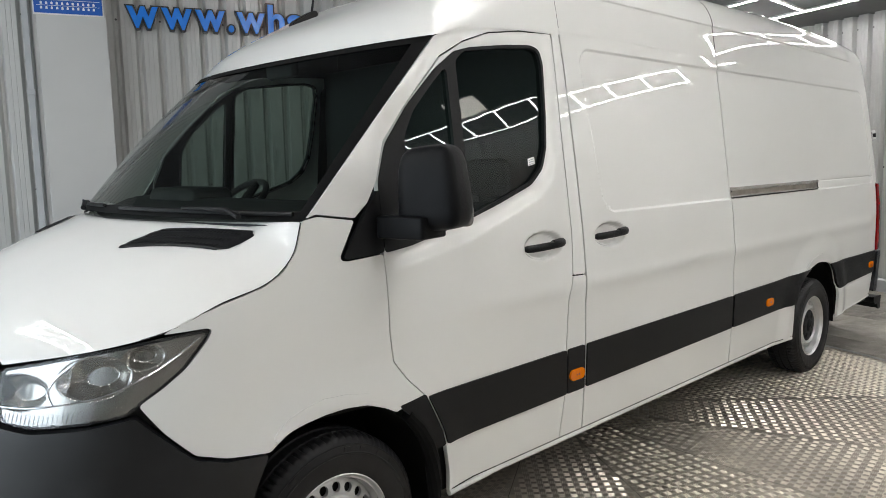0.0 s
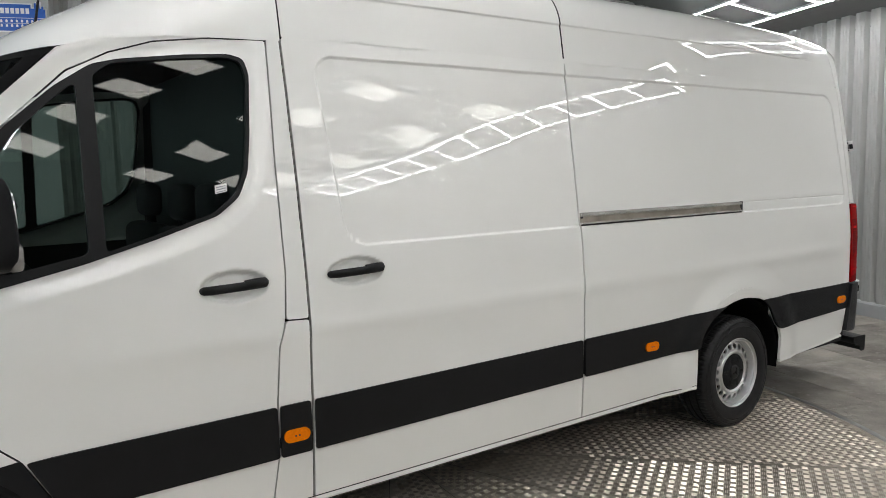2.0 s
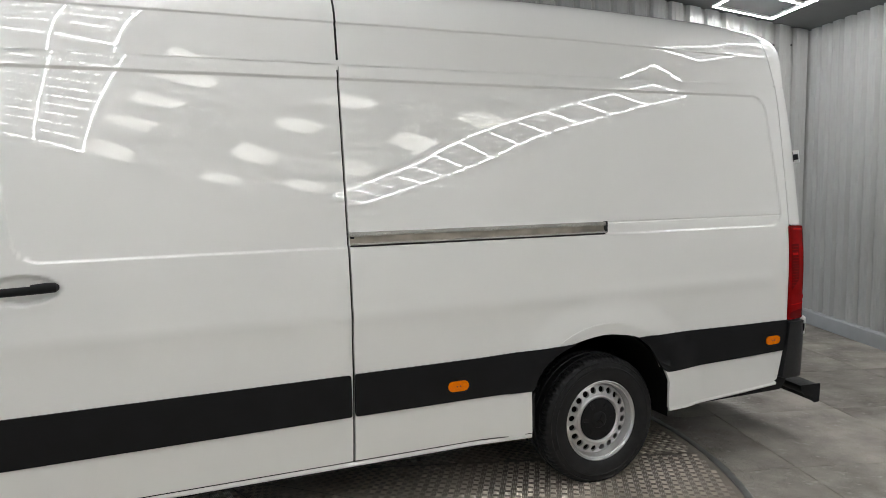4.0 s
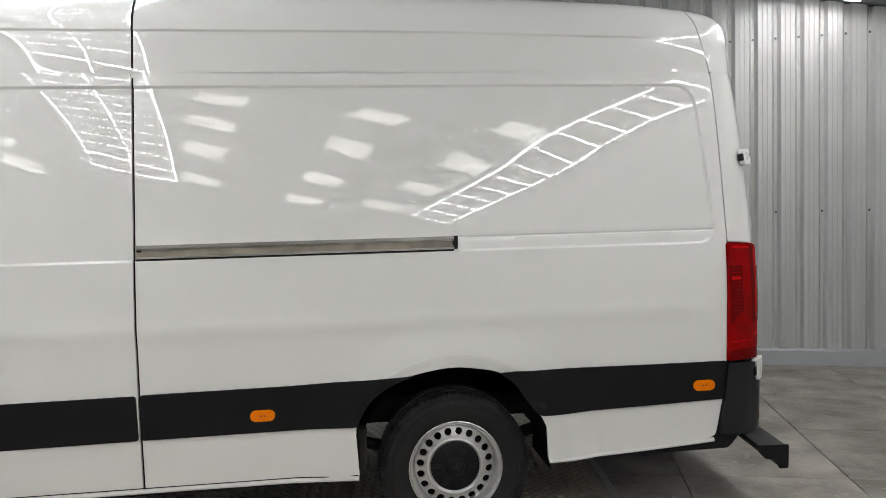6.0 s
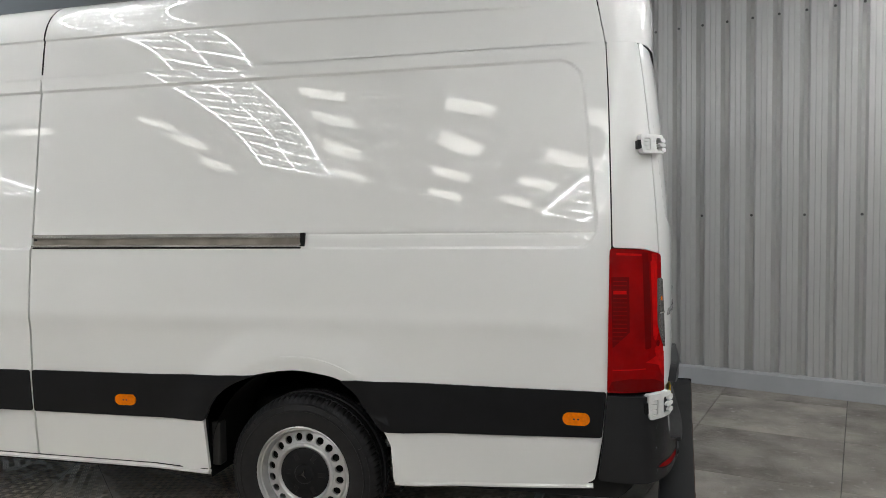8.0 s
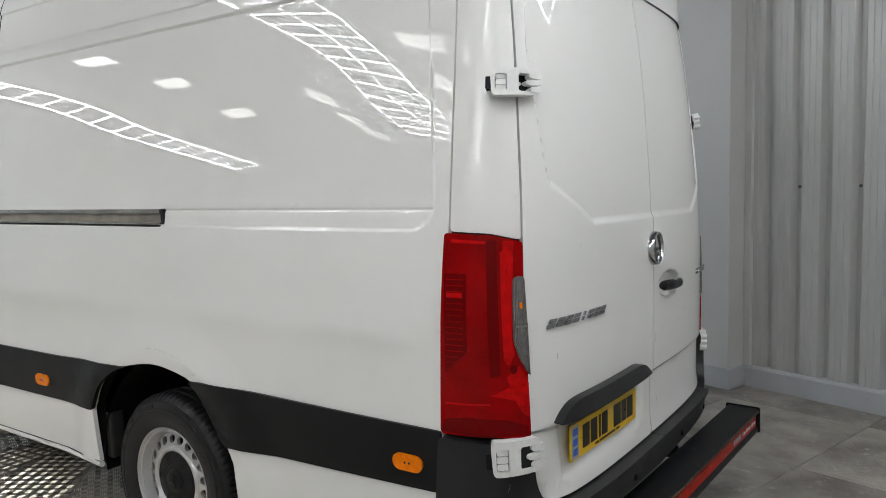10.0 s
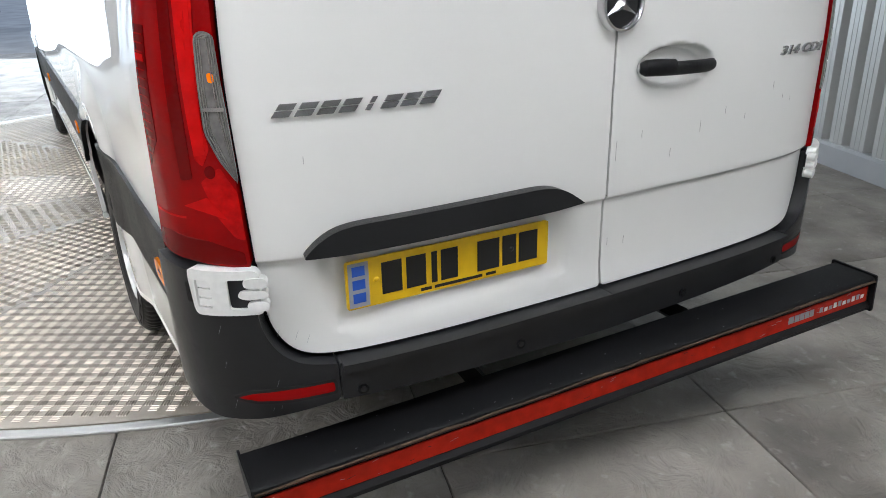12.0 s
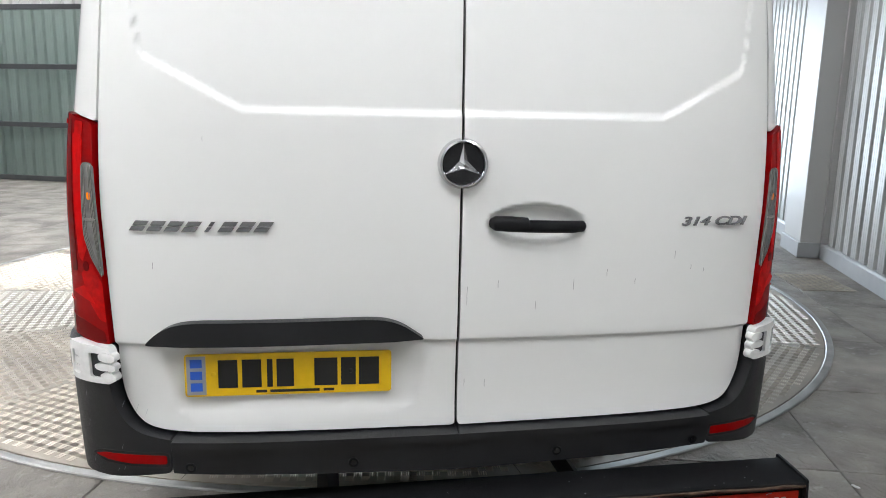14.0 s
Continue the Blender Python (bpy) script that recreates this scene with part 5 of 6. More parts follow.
for sd in (-1, 1):
    bm = bmesh.new()
    tube(bm, [(4.75, sd * .56, .42), (5.1, sd * .56, .32), (5.34, sd * .56, .29), (5.6, sd * .56, .33), (6.1, sd * .56, .47)], [.03] * 5, 8, 1.4)
    part("leaf_spring", bm, UNDER, van, smooth=True)
    bm = bmesh.new()
    box(bm, (4.885, sd * .93 - .03, .36), (4.93, sd * .93 + .03, .56), bevel=.01)
    part("mud_guard", bm, UNDER, van)
    # liner edge behind the front wheel
    bm = bmesh.new()
    tube(bm, [on_body(a, z, -.012, sd) for a, z in ((1.345, .715), (1.40, .655), (1.445, .58), (1.47, .50), (1.482, .42), (1.487, .35))], [.022, .026, .028, .030, .030, .026], 10)
    part("arch_liner", bm, LINER, van, smooth=True)
    # rolled lip under the sill
    bm = bmesh.new()
    tube(bm, [on_body(a, .342, -.008, sd) for a in np.linspace(1.56, 4.89, 12)], [.013] * 12, 8)
    part("sill_lip", bm, PAINT, van, smooth=True)
    bm = bmesh.new()
    tube(bm, [on_body(a, .3575, -.0005, sd) for a in np.linspace(1.57, 4.885, 24)], [.0026] * 24, 6)
    part("sill_seam", bm, SHUT, van)
    bm = bmesh.new()
    tube(bm, [on_body(a, .357 + .04 * ((a - 5.77) / .83) ** 1.4, -.006, sd) for a in np.linspace(5.775, 6.60, 8)], [.011] * 8, 8)
    part("sill_lip", bm, PAINT, van, smooth=True)

# cab
bm = bmesh.new()
box(bm, (2.34, -.86, .45), (2.37, .86, 2.16), bevel=.01)
part("bulkhead", bm, CABIN, van)
bm = bmesh.new()
prism(bm, [(.86, 1.36), (1.02, 1.425), (1.14, 1.472), (1.28, 1.475), (1.38, 1.41), (1.40, 1.18), (1.34, 1.02), (1.25, 1.0), (.9, 1.0)], -.88, .88, Matrix.Rotation(radians(90), 4, "X"))
bmesh.ops.bevel(bm, geom=bm.edges[:], offset=.02, segments=2, affect="EDGES", clamp_overlap=True)
part("dashboard", bm, CABIN, van, "dark moulded dashboard", True)
bm = bmesh.new()
box(bm, (1.12, .14, 1.40), (1.33, .62, 1.52), bevel=.04, seg=3)
part("instrument_hood", bm, CABIN, van, smooth=True)
bm = bmesh.new()
ring_m = pose(1.44, .37, 1.41, 0, -40, 0)
pts = [ring_m @ Vector((.19 * math.cos(2 * math.pi * k / 36), .19 * math.sin(2 * math.pi * k / 36), 0)) for k in range(37)]
tube(bm, pts, [.016] * 37, 10, 1, (.5, .01, .3))
part("steering_wheel", bm, CABIN, van, "black three-spoke steering wheel", True)
bm = bmesh.new()
for q in (0, 130, 230):
    tube(bm, [ring_m @ Vector((.18 * math.cos(radians(q)), .18 * math.sin(radians(q)), 0)), ring_m @ Vector((0, 0, -.02))], [.016, .03], 8)
bmesh.ops.create_uvsphere(bm, u_segments=14, v_segments=10, radius=.06, matrix=ring_m @ Matrix.Diagonal((1, 1, .5, 1)))
rod(bm, ring_m @ Vector((0, 0, -.02)), ring_m @ Vector((0, 0, -.28)), .035, 12)
part("wheel_boss", bm, CABIN, van, smooth=True)
for y, w in ((.42, .26), (-.20, .24), (-.62, .24)):
    bm = bmesh.new()
    box(bm, (1.66, y - w, .74), (2.13, y + w, .91), bevel=.05, seg=3)
    box(bm, (2.12, y - w * .95, .89), (2.26, y + w * .95, 1.42), bevel=.05, seg=3)
    box(bm, (2.16, y - .12, 1.45), (2.25, y + .12, 1.62), bevel=.04, seg=3)
    rod(bm, (2.20, y - .06, 1.39), (2.20, y - .06, 1.48), .008, 8)
    rod(bm, (2.20, y + .06, 1.39), (2.20, y + .06, 1.48), .008, 8)
    part("cab_seat", bm, SEAT, van, "dark cloth cab seat", True)
bm = bmesh.new()
box(bm, (1.58, -.88, .50), (2.34, .88, .62))
part("cab_floor", bm, CABIN, van)
bm = bmesh.new()
box(bm, (1.50, -.10, 2.00), (1.55, .12, 2.08), bevel=.02)
rod(bm, (1.56, 0, 2.07), (1.60, 0, 2.14), .012, 8)
part("inner_mirror", bm, CABIN, van, smooth=True)
# small sticker inside the door glass
s_ = skin("glass_sticker", [(2.12, 1.585), (2.165, 1.594), (2.165, 1.625), (2.12, 1.616)], SIGN_WHITE, left_door, -.0135, da=.1, dz=.1, rim=.0005, r=.002, plain=True)
for k in range(3):
    skin("sticker_line", [(2.125, 1.589 + .009 * k), (2.160, 1.596 + .009 * k), (2.160, 1.599 + .009 * k), (2.125, 1.592 + .009 * k)], GREY_INK, s_, -.0130, da=.1, dz=.1, rim=.0003, r=.0005, plain=True)

# door mirrors
def superbox(bm, m, rx, ry, rz, n=4.0, seg=28, rows=18):
    grid = []
    for i in range(rows + 1):
        la = -math.pi / 2 + math.pi * i / rows
        ring = []
        for j in range(seg):
            lo = 2 * math.pi * j / seg
            def pw(v):
                return math.copysign(abs(v) ** (2 / n), v)
            ring.append(bm.verts.new(m @ Vector((rx * pw(math.cos(la)) * pw(math.cos(lo)), ry * pw(math.cos(la)) * pw(math.sin(lo)), rz * pw(math.sin(la))))))
        grid.append(ring)
    for p, q in zip(grid, grid[1:]):
        for j in range(seg):
            bm.faces.new((p[j], p[(j + 1) % seg], q[(j + 1) % seg], q[j]))
    bmesh.ops.remove_doubles(bm, verts=bm.verts, dist=1e-5)


for sd in (-1, 1):
    base = Matrix.Translation((1.368, sd * 1.145, 1.522)) @ Matrix.Rotation(sd * radians(-18), 4, "Z") @ Matrix.Rotation(sd * radians(4), 4, "X")
    bm = bmesh.new()
    superbox(bm, base, .074, .114, .141, 5.0)
    for v in bm.verts:
        t = (v.co.z - 1.40) / .26
        v.co.x = 1.40 + (v.co.x - 1.40) * (1.04 - .20 * t * t)
        v.co.y = sd * 1.13 + (v.co.y - sd * 1.13) * (1.04 - .16 * t * t)
    mirror = part("door_mirror", bm, MIRROR_BLACK, van, "black plastic door mirror", True)
    bm = bmesh.new()
    superbox(bm, base @ Matrix.Translation((.066, 0, .0)), .010, .086, .100, 5)
    part("mirror_glass", bm, REFLECTOR, mirror, smooth=True)
    bm = bmesh.new()
    superbox(bm, Matrix.Translation((1.322, sd * 1.078, 1.394)) @ Matrix.Rotation(sd * radians(-12), 4, "Z"), .074, .098, .039, 12)
    part("mirror_arm", bm, MIRROR_BLACK, mirror, smooth=True)
    bm = bmesh.new()
    superbox(bm, Matrix.Translation((1.446, sd * 1.208, 1.432)) @ Matrix.Rotation(sd * radians(-18), 4, "Z"), .020, .030, .042, 4)
    part("indicator", bm, SMOKE, mirror, "clear side indicator lens", True)

# wipers, bonnet vents, aerial
bonnet_tree = BVHTree.FromPolygons([v.co[:] for v in bonnet_lid.data.vertices], [p.vertices[:] for p in bonnet_lid.data.polygons])


def bonnet_point(x, y, up=0.004):
    hit = bonnet_tree.ray_cast(Vector((x, y, 2)), Vector((0, 0, -1)))[0]
    return Vector((x, y, (hit.z if hit else 1.40) + up))


def vent_point(f, g, up):
    """On the bonnet between the vent's four corners: f from the middle outwards, g from front to back."""
    a, b, c, d = [Vector(p) for p in ((.562, -.450), (.722, -.480), (.892, -.830), (.772, -.800))]
    p = (a * (1 - g) + b * g) * (1 - f) + (d * (1 - g) + c * g) * f
    return bonnet_point(p.x, p.y, up)


for sd in (-1, 1):
    bm = bmesh.new()
    nf, ng = 26, 18
    rows = []
    for i in range(nf + 1):
        f = i / nf
        row = []
        for j in range(ng + 1):
            g = j / ng
            # the corners drawn in, the surface in three shallow louvre steps
            inn = max(0, abs(2 * f - 1) - .90) * max(0, abs(2 * g - 1) - .72) * 2.2
            lift = .002 if i in (0, nf) or j in (0, ng) else .004 + .004 * (1 - (g * 3) % 1)
            p = vent_point(f + inn * (.5 - f) * 2, g + inn * (.5 - g) * 2, lift)
            row.append(bm.verts.new((p.x, p.y * -sd, p.z)))
        rows.append(row)
    for p, q in zip(rows, rows[1:]):
        for j in range(ng):
            bm.faces.new((p[j], p[j + 1], q[j + 1], q[j]))
    vent = part("bonnet_vent", bm, BLACK, bonnet_lid, "black slotted air intake", True)
    for k in range(3):
        for i in range(24):
            bm = bmesh.new()
            f, g = .10 + .034 * i, .20 + .29 * k
            p, q = [vent_point(f, g + e, .0085) for e in (-.035, .035)]
            rod(bm, (p.x, p.y * -sd, p.z - .002), (q.x, q.y * -sd, q.z - .002), .0022, 5)
            part("slot", bm, SHUT, vent)


def wiper(y0, y1, v):
    bm = bmesh.new()
    n = 12
    pts = []
    for k in range(n + 1):
        y = y0 + (y1 - y0) * k / n
        u = 0.5 + 0.5 * y / .935
        p = whole(screen)(np.array([u]), np.array([v]))[0]
        pts.append(Vector(p) + Vector((-.010, 0, .010)))
    tube(bm, pts, [.0075] * (n + 1), 8)
    ob = part("wiper", bm, BLACK, van, "black windscreen wiper", True)
    bm = bmesh.new()
    a = pts[-3] + Vector((-.05, 0, -.01))
    tube(bm, [a, pts[-4] + Vector((-.03, 0, .012)), pts[n // 2] + Vector((-.012, 0, .012))], [.010, .008, .005], 8)
    part("wiper_arm", bm, BLACK, ob, smooth=True)


wiper(-.10, -.90, .022)
wiper(.78, .06, .030)
aerial = bmesh.new()
top = Vector(whole(cab_roof)(np.array([.5]), np.array([.30]))[0])
prism(aerial, [(-.075, 0), (.070, .060), (.075, .068), (.060, .085), (.03, .075), (-.06, .022)], -.020, .020, Matrix.Translation(top + Vector((0, 0, -.018))) @ Matrix.Rotation(radians(90), 4, "X"))
bmesh.ops.bevel(aerial, geom=aerial.edges[:], offset=.008, segments=2, affect="EDGES", clamp_overlap=True)
aerial_ob = part("aerial", aerial, BLACK, van, "short black roof aerial", True)
bm = bmesh.new()
rod(bm, top + Vector((.045, 0, .045)), top + Vector((.10, 0, .36)), .006, 8, .003)
part("aerial_rod", bm, BLACK, aerial_ob, smooth=True)


# ---- rear of the van ----
def hinge(a0, a1, z0, z1, side, owner):
    """A white cast hinge: pin block, bar, then an open bay with three fingers reaching to the door; a black rubber stop."""
    w, h = a1 - a0, z1 - z0

    def at(s_, q):
        return (a0 + s_ * w, z0 + q * h)
    bay = [at(.52, .16), at(.94, .16), at(.94, .80), at(.52, .80)]
    pin = [at(.08, .16), at(.30, .16), at(.30, .78), at(.08, .78)]
    body = skin("hinge", [at(.06, 0), at(.93, .03), at(.97, .12), at(.97, .86), at(.91, .99), at(.0, 1), at(-.01, .80), at(.02, .12)], PAINT_ROUGH, owner, .034, [bay, pin], da=.02, dz=.02, rim=.028, side=side, plain=True, label="white painted door hinge", r=.008)
    # near-black sheet that paints the shade inside the open gaps
    skin("hinge_gap_shade", [at(.03, .1), at(.97, .1), at(.97, .9), at(.03, .9)], SHUT, body, .010, da=.02, dz=.05, rim=.006, side=side, plain=True)
    for q0, q1, s0 in ((.60, .84, .74), (.37, .57, .66), (.10, .33, .76)):
        skin("finger", [at(s0, q0 + .05), at(s0 + .12, q0), at(1.04, q0 + .02), at(1.06, (q0 + q1) / 2), at(1.03, q1 - .02), at(s0 + .12, q1), at(s0, q1 - .04)], PAINT_ROUGH, body, .037, da=.02, dz=.02, rim=.024, side=side, plain=True, r=.006)
    for q0, q1 in ((.19, .36), (.385, .575), (.60, .755)):
        skin("pin_knuckle", [at(.095, q0), at(.285, q0), at(.285, q1), at(.095, q1)], PAINT_ROUGH, body, .030, da=.03, dz=.03, rim=.014, side=side, plain=True, r=.003)
    skin("bolt_head", arch(a0 + .59 * w, z0 + .47 * h, .006, .006, 0, 315, 7), STEEL, body, .016, da=.1, dz=.1, rim=.006, side=side, plain=True, r=.001)
    skin("rubber_stop", [at(-.09, .24), at(.01, .24), at(.01, .68), at(-.09, .68)], BLACK, body, .032, da=.03, dz=.05, rim=.024, side=side, plain=True, r=.003)


for sd in (-1, 1):
    hinge(6.800, 6.934, .680, .780, sd, van)
    hinge(6.790, 6.924, 1.722, 1.798, sd, van)

# maker's badge on the shut line
bm = bmesh.new()
cz = 1.242
bx = on_body(TAIL_END - .01, cz, 0).x
badge = new("badge")
badge.parent = van
lathe(bm, [(.001, -.012), (.052, -.012), (.054, -.008)], 48, Matrix.Translation((bx, 0, cz)) @ Matrix.Rotation(radians(90), 4, "Z"))
part("badge_disc", bm, BLACK_GLOSS, badge, "gloss black round disc")
bm = bmesh.new()
lathe(bm, [(.051, -.010), (.052, -.018), (.055, -.022), (.060, -.020), (.063, -.012), (.064, .0)], 56, Matrix.Translation((bx, 0, cz)) @ Matrix.Rotation(radians(90), 4, "Z"))
part("badge_ring", bm, CHROME, badge, "chrome ring", True)
for k in range(3):
    q = 2 * math.pi * k / 3
    bm = bmesh.new()
    tip = Vector((0, math.sin(q), math.cos(q)))
    sdv = Vector((0, math.cos(q), -math.sin(q)))
    o = Vector((bx + .012, 0, cz))
    vs = [bm.verts.new(p) for p in (o + sdv * .011 + tip * .004, o - sdv * .011 + tip * .004, o + tip * .052, o + Vector((.010, 0, 0)))]
    for f in ((0, 1, 3), (1, 2, 3), (2, 0, 3), (0, 2, 1)):
        bm.faces.new([vs[i] for i in f])
    part("badge_point", bm, CHROME, badge)

# model lettering: slanted chrome strokes
def rear_matrix(y, z, off=0.004):
    a = TAIL_END - abs(y)
    p = on_body(a, z, off, -1 if y < 0 else 1)
    n = facing(outline, np.array(a), np.array(z))
    yaw = math.atan2(n[1] * (1 if y < 0 else -1), n[0])
    return Matrix.Translation(p) @ Matrix.Rotation(yaw, 4, "Z") @ Matrix.Rotation(radians(90), 4, "Z") @ Matrix.Rotation(radians(90), 4, "X")


# a row of slanted blocks
for k in range(8):
    m = rear_matrix(-.785 + .0415 * k + .018, 1.084, .002)
    bm = bmesh.new()
    w, h, lean = (.0165 if k != 4 else .005), .0125, .009
    for z0, z1 in ((-h, -.0012), (.0012, h)):
        prism(bm, [(-w + lean * z0 / h, z0), (w + lean * z0 / h, z0), (w + lean * z1 / h, z1), (-w + lean * z1 / h, z1)], 0, .004, m)
    part("badge_block", bm, BADGE, left_rear_door)
lettering("badge_lettering", "314 CDI", .033, .002, BADGE, right_rear_door, rear_matrix(.590, 1.080, .002), "small chrome model figures", .0010, .25, 1.70)

# grip over the number plate
grip = skin("plate_grip", [(7.012, .788)] + flow([(7.018, .797), (7.040, .818), (7.070, .836), (7.105, .845), (7.15, .848)], 3) + flow([(7.54, .851), (7.585, .847), (7.625, .833), (7.66, .810), (7.680, .795)], 3) + [(7.60, .790), (7.10, .786)], BUMPER, left_rear_door, .030, da=.04, dz=.012, rim=.045, r=.010, plain=True, label="black plastic grip above the number plate")
plate_m = rear_matrix(-.424, .7015, -.004)
bm = bmesh.new()
prism(bm, rounded([(-.26, -.0555), (.26, -.0555), (.26, .0555), (-.26, .0555)], .008), 0, .006, plate_m)
plate = part("number_plate", bm, PLATE, van, "yellow rear number plate")
bm = bmesh.new()
prism(bm, [(-.255, -.051), (-.208, -.051), (-.208, .051), (-.255, .051)], .0062, .0072, plate_m)
part("plate_band", bm, GREY_INK, plate, "grey-blue end band")
for k in range(3):
    bm = bmesh.new()
    z = .032 - .031 * k
    prism(bm, [(-.246, z - .011), (-.217, z - .011), (-.217, z + .011), (-.246, z + .011)], .0074, .0080, plate_m)
    part("band_mark", bm, BLUE_INK, plate)
# the characters stay plain bars of their size
for x0, x1 in ((-.178, -.130), (-.119, -.071), (-.057, -.043), (-.033, .010), (.062, .121), (.130, .168), (.176, .228)):
    bm = bmesh.new()
    prism(bm, [(x0, -.034), (x1, -.034), (x1, .040), (x0, .040)], .0062, .0075, plate_m)
    part("plate_bar", bm, INK, plate)
for x0, x1 in ((-.05, .075), (-.085, -.058), (.085, .112)):
    bm = bmesh.new()
    prism(bm, [(x0, -.049), (x1, -.049), (x1, -.042), (x0, -.042)], .0062, .0070, plate_m)
    part("plate_small_bar", bm, INK, plate)
for x0 in (-.190, .155):
    bm = bmesh.new()
    bmesh.ops.create_uvsphere(bm, u_segments=12, v_segments=8, radius=.0065, matrix=plate_m @ Matrix.Translation((x0, .004, .007)) @ Matrix.Diagonal((1, 1, .5, 1)))
    part("plate_screw", bm, PLATE if x0 < 0 else INK, plate, smooth=True)

# scratches and chips in the rear door paint
rng = random.Random(4)
for y, z, l in ((.02, .90, .05), (.10, .93, .02), (.30, .925, .03), (.39, .955, .02), (.47, .93, .016), (.58, 1.00, .022), (.63, .965, .014), (.67, .955, .012), (.02, .66, .02), (.075, .655, .022), (-.74, .985, .016), (.20, .87, .022), (-.62, 1.295, .012)):
    m = rear_matrix(y, z, .0012 if z < 1.3 else .0004)
    bm = bmesh.new()
    w = .0007
    k = rng.uniform(-.0012, .0012)
    prism(bm, [(-w, -l / 2), (w * .3, -l / 2), (k + w, 0), (w, l / 2), (-w * .3, l / 2), (k - w, 0)], 0, .0004, m)
    part("paint_scratch", bm, SCRATCH, right_rear_door if y > 0 else left_rear_door)
for k in range(12):
    bm = bmesh.new()
    a, z = rng.uniform(6.82, 7.04), rng.uniform(.41, .66)
    l = rng.uniform(.004, .022)
    p, q = [Vector(outline(np.array(a + e * l * .4), np.array(z + e * l)) + facing(outline, np.array(a), np.array(z)) * .0262) for e in (-.5, .5)]
    rod(bm, p, q, .00028, 4)
    part("scuff", bm, GREY_INK, van)

# ---- step bar behind the bumper ----
bar = tagged(new("rear_step_bar"), "black rear safety step bar with a scuffed red strip", "step bar")
A, B = Vector((6.985, -.958, .335)), Vector((7.130, .912, .420))
ax = (B - A).normalized()
back = Vector((-1, 0, 0)) - ax * ax.dot(Vector((-1, 0, 0)))
back.normalize()
upv = ax.cross(back) * -1
if upv.z < 0:
    upv = -upv
bar.matrix_basis = Matrix.Translation(A) @ Matrix((ax, back, upv)).transposed().to_4x4()
LB = (B - A).length
prof = [(-.004, .0), (-.006, -.012), (.004, -.022), (.008, -.026), (.008, -.078), (.004, -.082), (-.004, -.092), (-.002, -.104), (.030, -.106), (.050, -.060), (.100, -.055), (.135, -.020), (.138, -.004), (.132, .003), (.004, .005)]
bm = bmesh.new()
rows = []
for k in range(25):
    s_ = LB * k / 24
    rows.append([bm.verts.new((s_, y, z)) for y, z in prof])
for p, q in zip(rows, rows[1:]):
    for j in range(len(prof)):
        l = (j + 1) % len(prof)
        bm.faces.new((p[j], p[l], q[l], q[j]))
part("beam", bm, BLACK, bar, smooth=True)
for s_ in (-.006, LB):
    bm = bmesh.new()
    prism(bm, rounded([(-.010, .010), (-.011, -.110), (.034, -.112), (.056, -.066), (.106, -.060), (.144, -.022), (.145, .010)], .008), 0, .006, Matrix.Translation((s_, 0, 0)) @ Matrix(((0, 0, 1, 0), (1, 0, 0, 0), (0, 1, 0, 0), (0, 0, 0, 1))))
    part("end_plate", bm, BLACK, bar)
bm = bmesh.new()
box(bm, (.012, .0045, -.076), (LB - .012, .0075, -.028))
strip = part("red_strip", bm, RED_STRIP, bar, "scuffed red reflective strip")
bm = bmesh.new()
tube(bm, [(LB * k / 30, -.005 + rng.uniform(-.0008, .0008), -.008 + rng.uniform(-.002, .002)) for k in range(31)], [rng.uniform(.0025, .0045) for _ in range(31)], 6)
part("worn_edge", bm, RUST, bar, "bare rusted edge", True)
# worn maker's print near the end: plain shapes
for x0, x1, z0, z1 in ((1.535, 1.556, -.062, -.040), (1.560, 1.578, -.062, -.040), (1.581, 1.598, -.062, -.040), (1.601, 1.618, -.062, -.040), (1.621, 1.637, -.062, -.040)):
    bm = bmesh.new()
    box(bm, (x0, .0035, z0), (x1, .0046, z1))
    part("print_block", bm, GREY_INK, strip)
for x0 in np.arange(1.662, 1.84, .0195):
    bm = bmesh.new()
    box(bm, (x0, .0035, -.060), (x0 + .013, .0046, -.048 if int(x0 * 1000) % 2 else -.043))
    part("print_bar", bm, SIGN_WHITE if int(x0 * 1000) % 3 else GREY_INK, strip)
for k in range(28):
    bm = bmesh.new()
    x0, z0 = rng.uniform(.03, LB - .05), rng.uniform(-.072, -.032)
    l, s2 = rng.uniform(.003, .022), rng.uniform(-.3, .3)
    box(bm, (0, 0, 0), (l, .0006, rng.uniform(.0006, .0016)), Matrix.Translation((x0, .0041, z0)) @ Matrix.Rotation(s2, 4, "Y"))
    part("strip_scuff", bm, GREY_INK if k % 3 else SHUT, strip)
for k in range(60):
    bm = bmesh.new()
    x0, y0 = rng.uniform(.02, LB - .03), rng.choice((rng.uniform(.0, .02), rng.uniform(.01, .12)))
    box(bm, (0, 0, 0), (rng.uniform(.001, .005), rng.uniform(.0008, .0016), .0005), Matrix.Translation((x0, y0, .0048 - .0152 * y0)))
    part("paint_chip", bm, RAIL if k % 2 else GREY_INK, bar)
inv_bar = bar.matrix_basis.inverted()
for y in (-.34, .34):
    bm = bmesh.new()
    tube(bm, [inv_bar @ Vector((6.50, y, .44)), inv_bar @ Vector((6.72, y, .36)), inv_bar @ Vector((6.93, y, .300 + (y + .95) * .045))], [.030, .030, .030], 4)
    part("support_arm", bm, BLACK, bar, smooth=True)

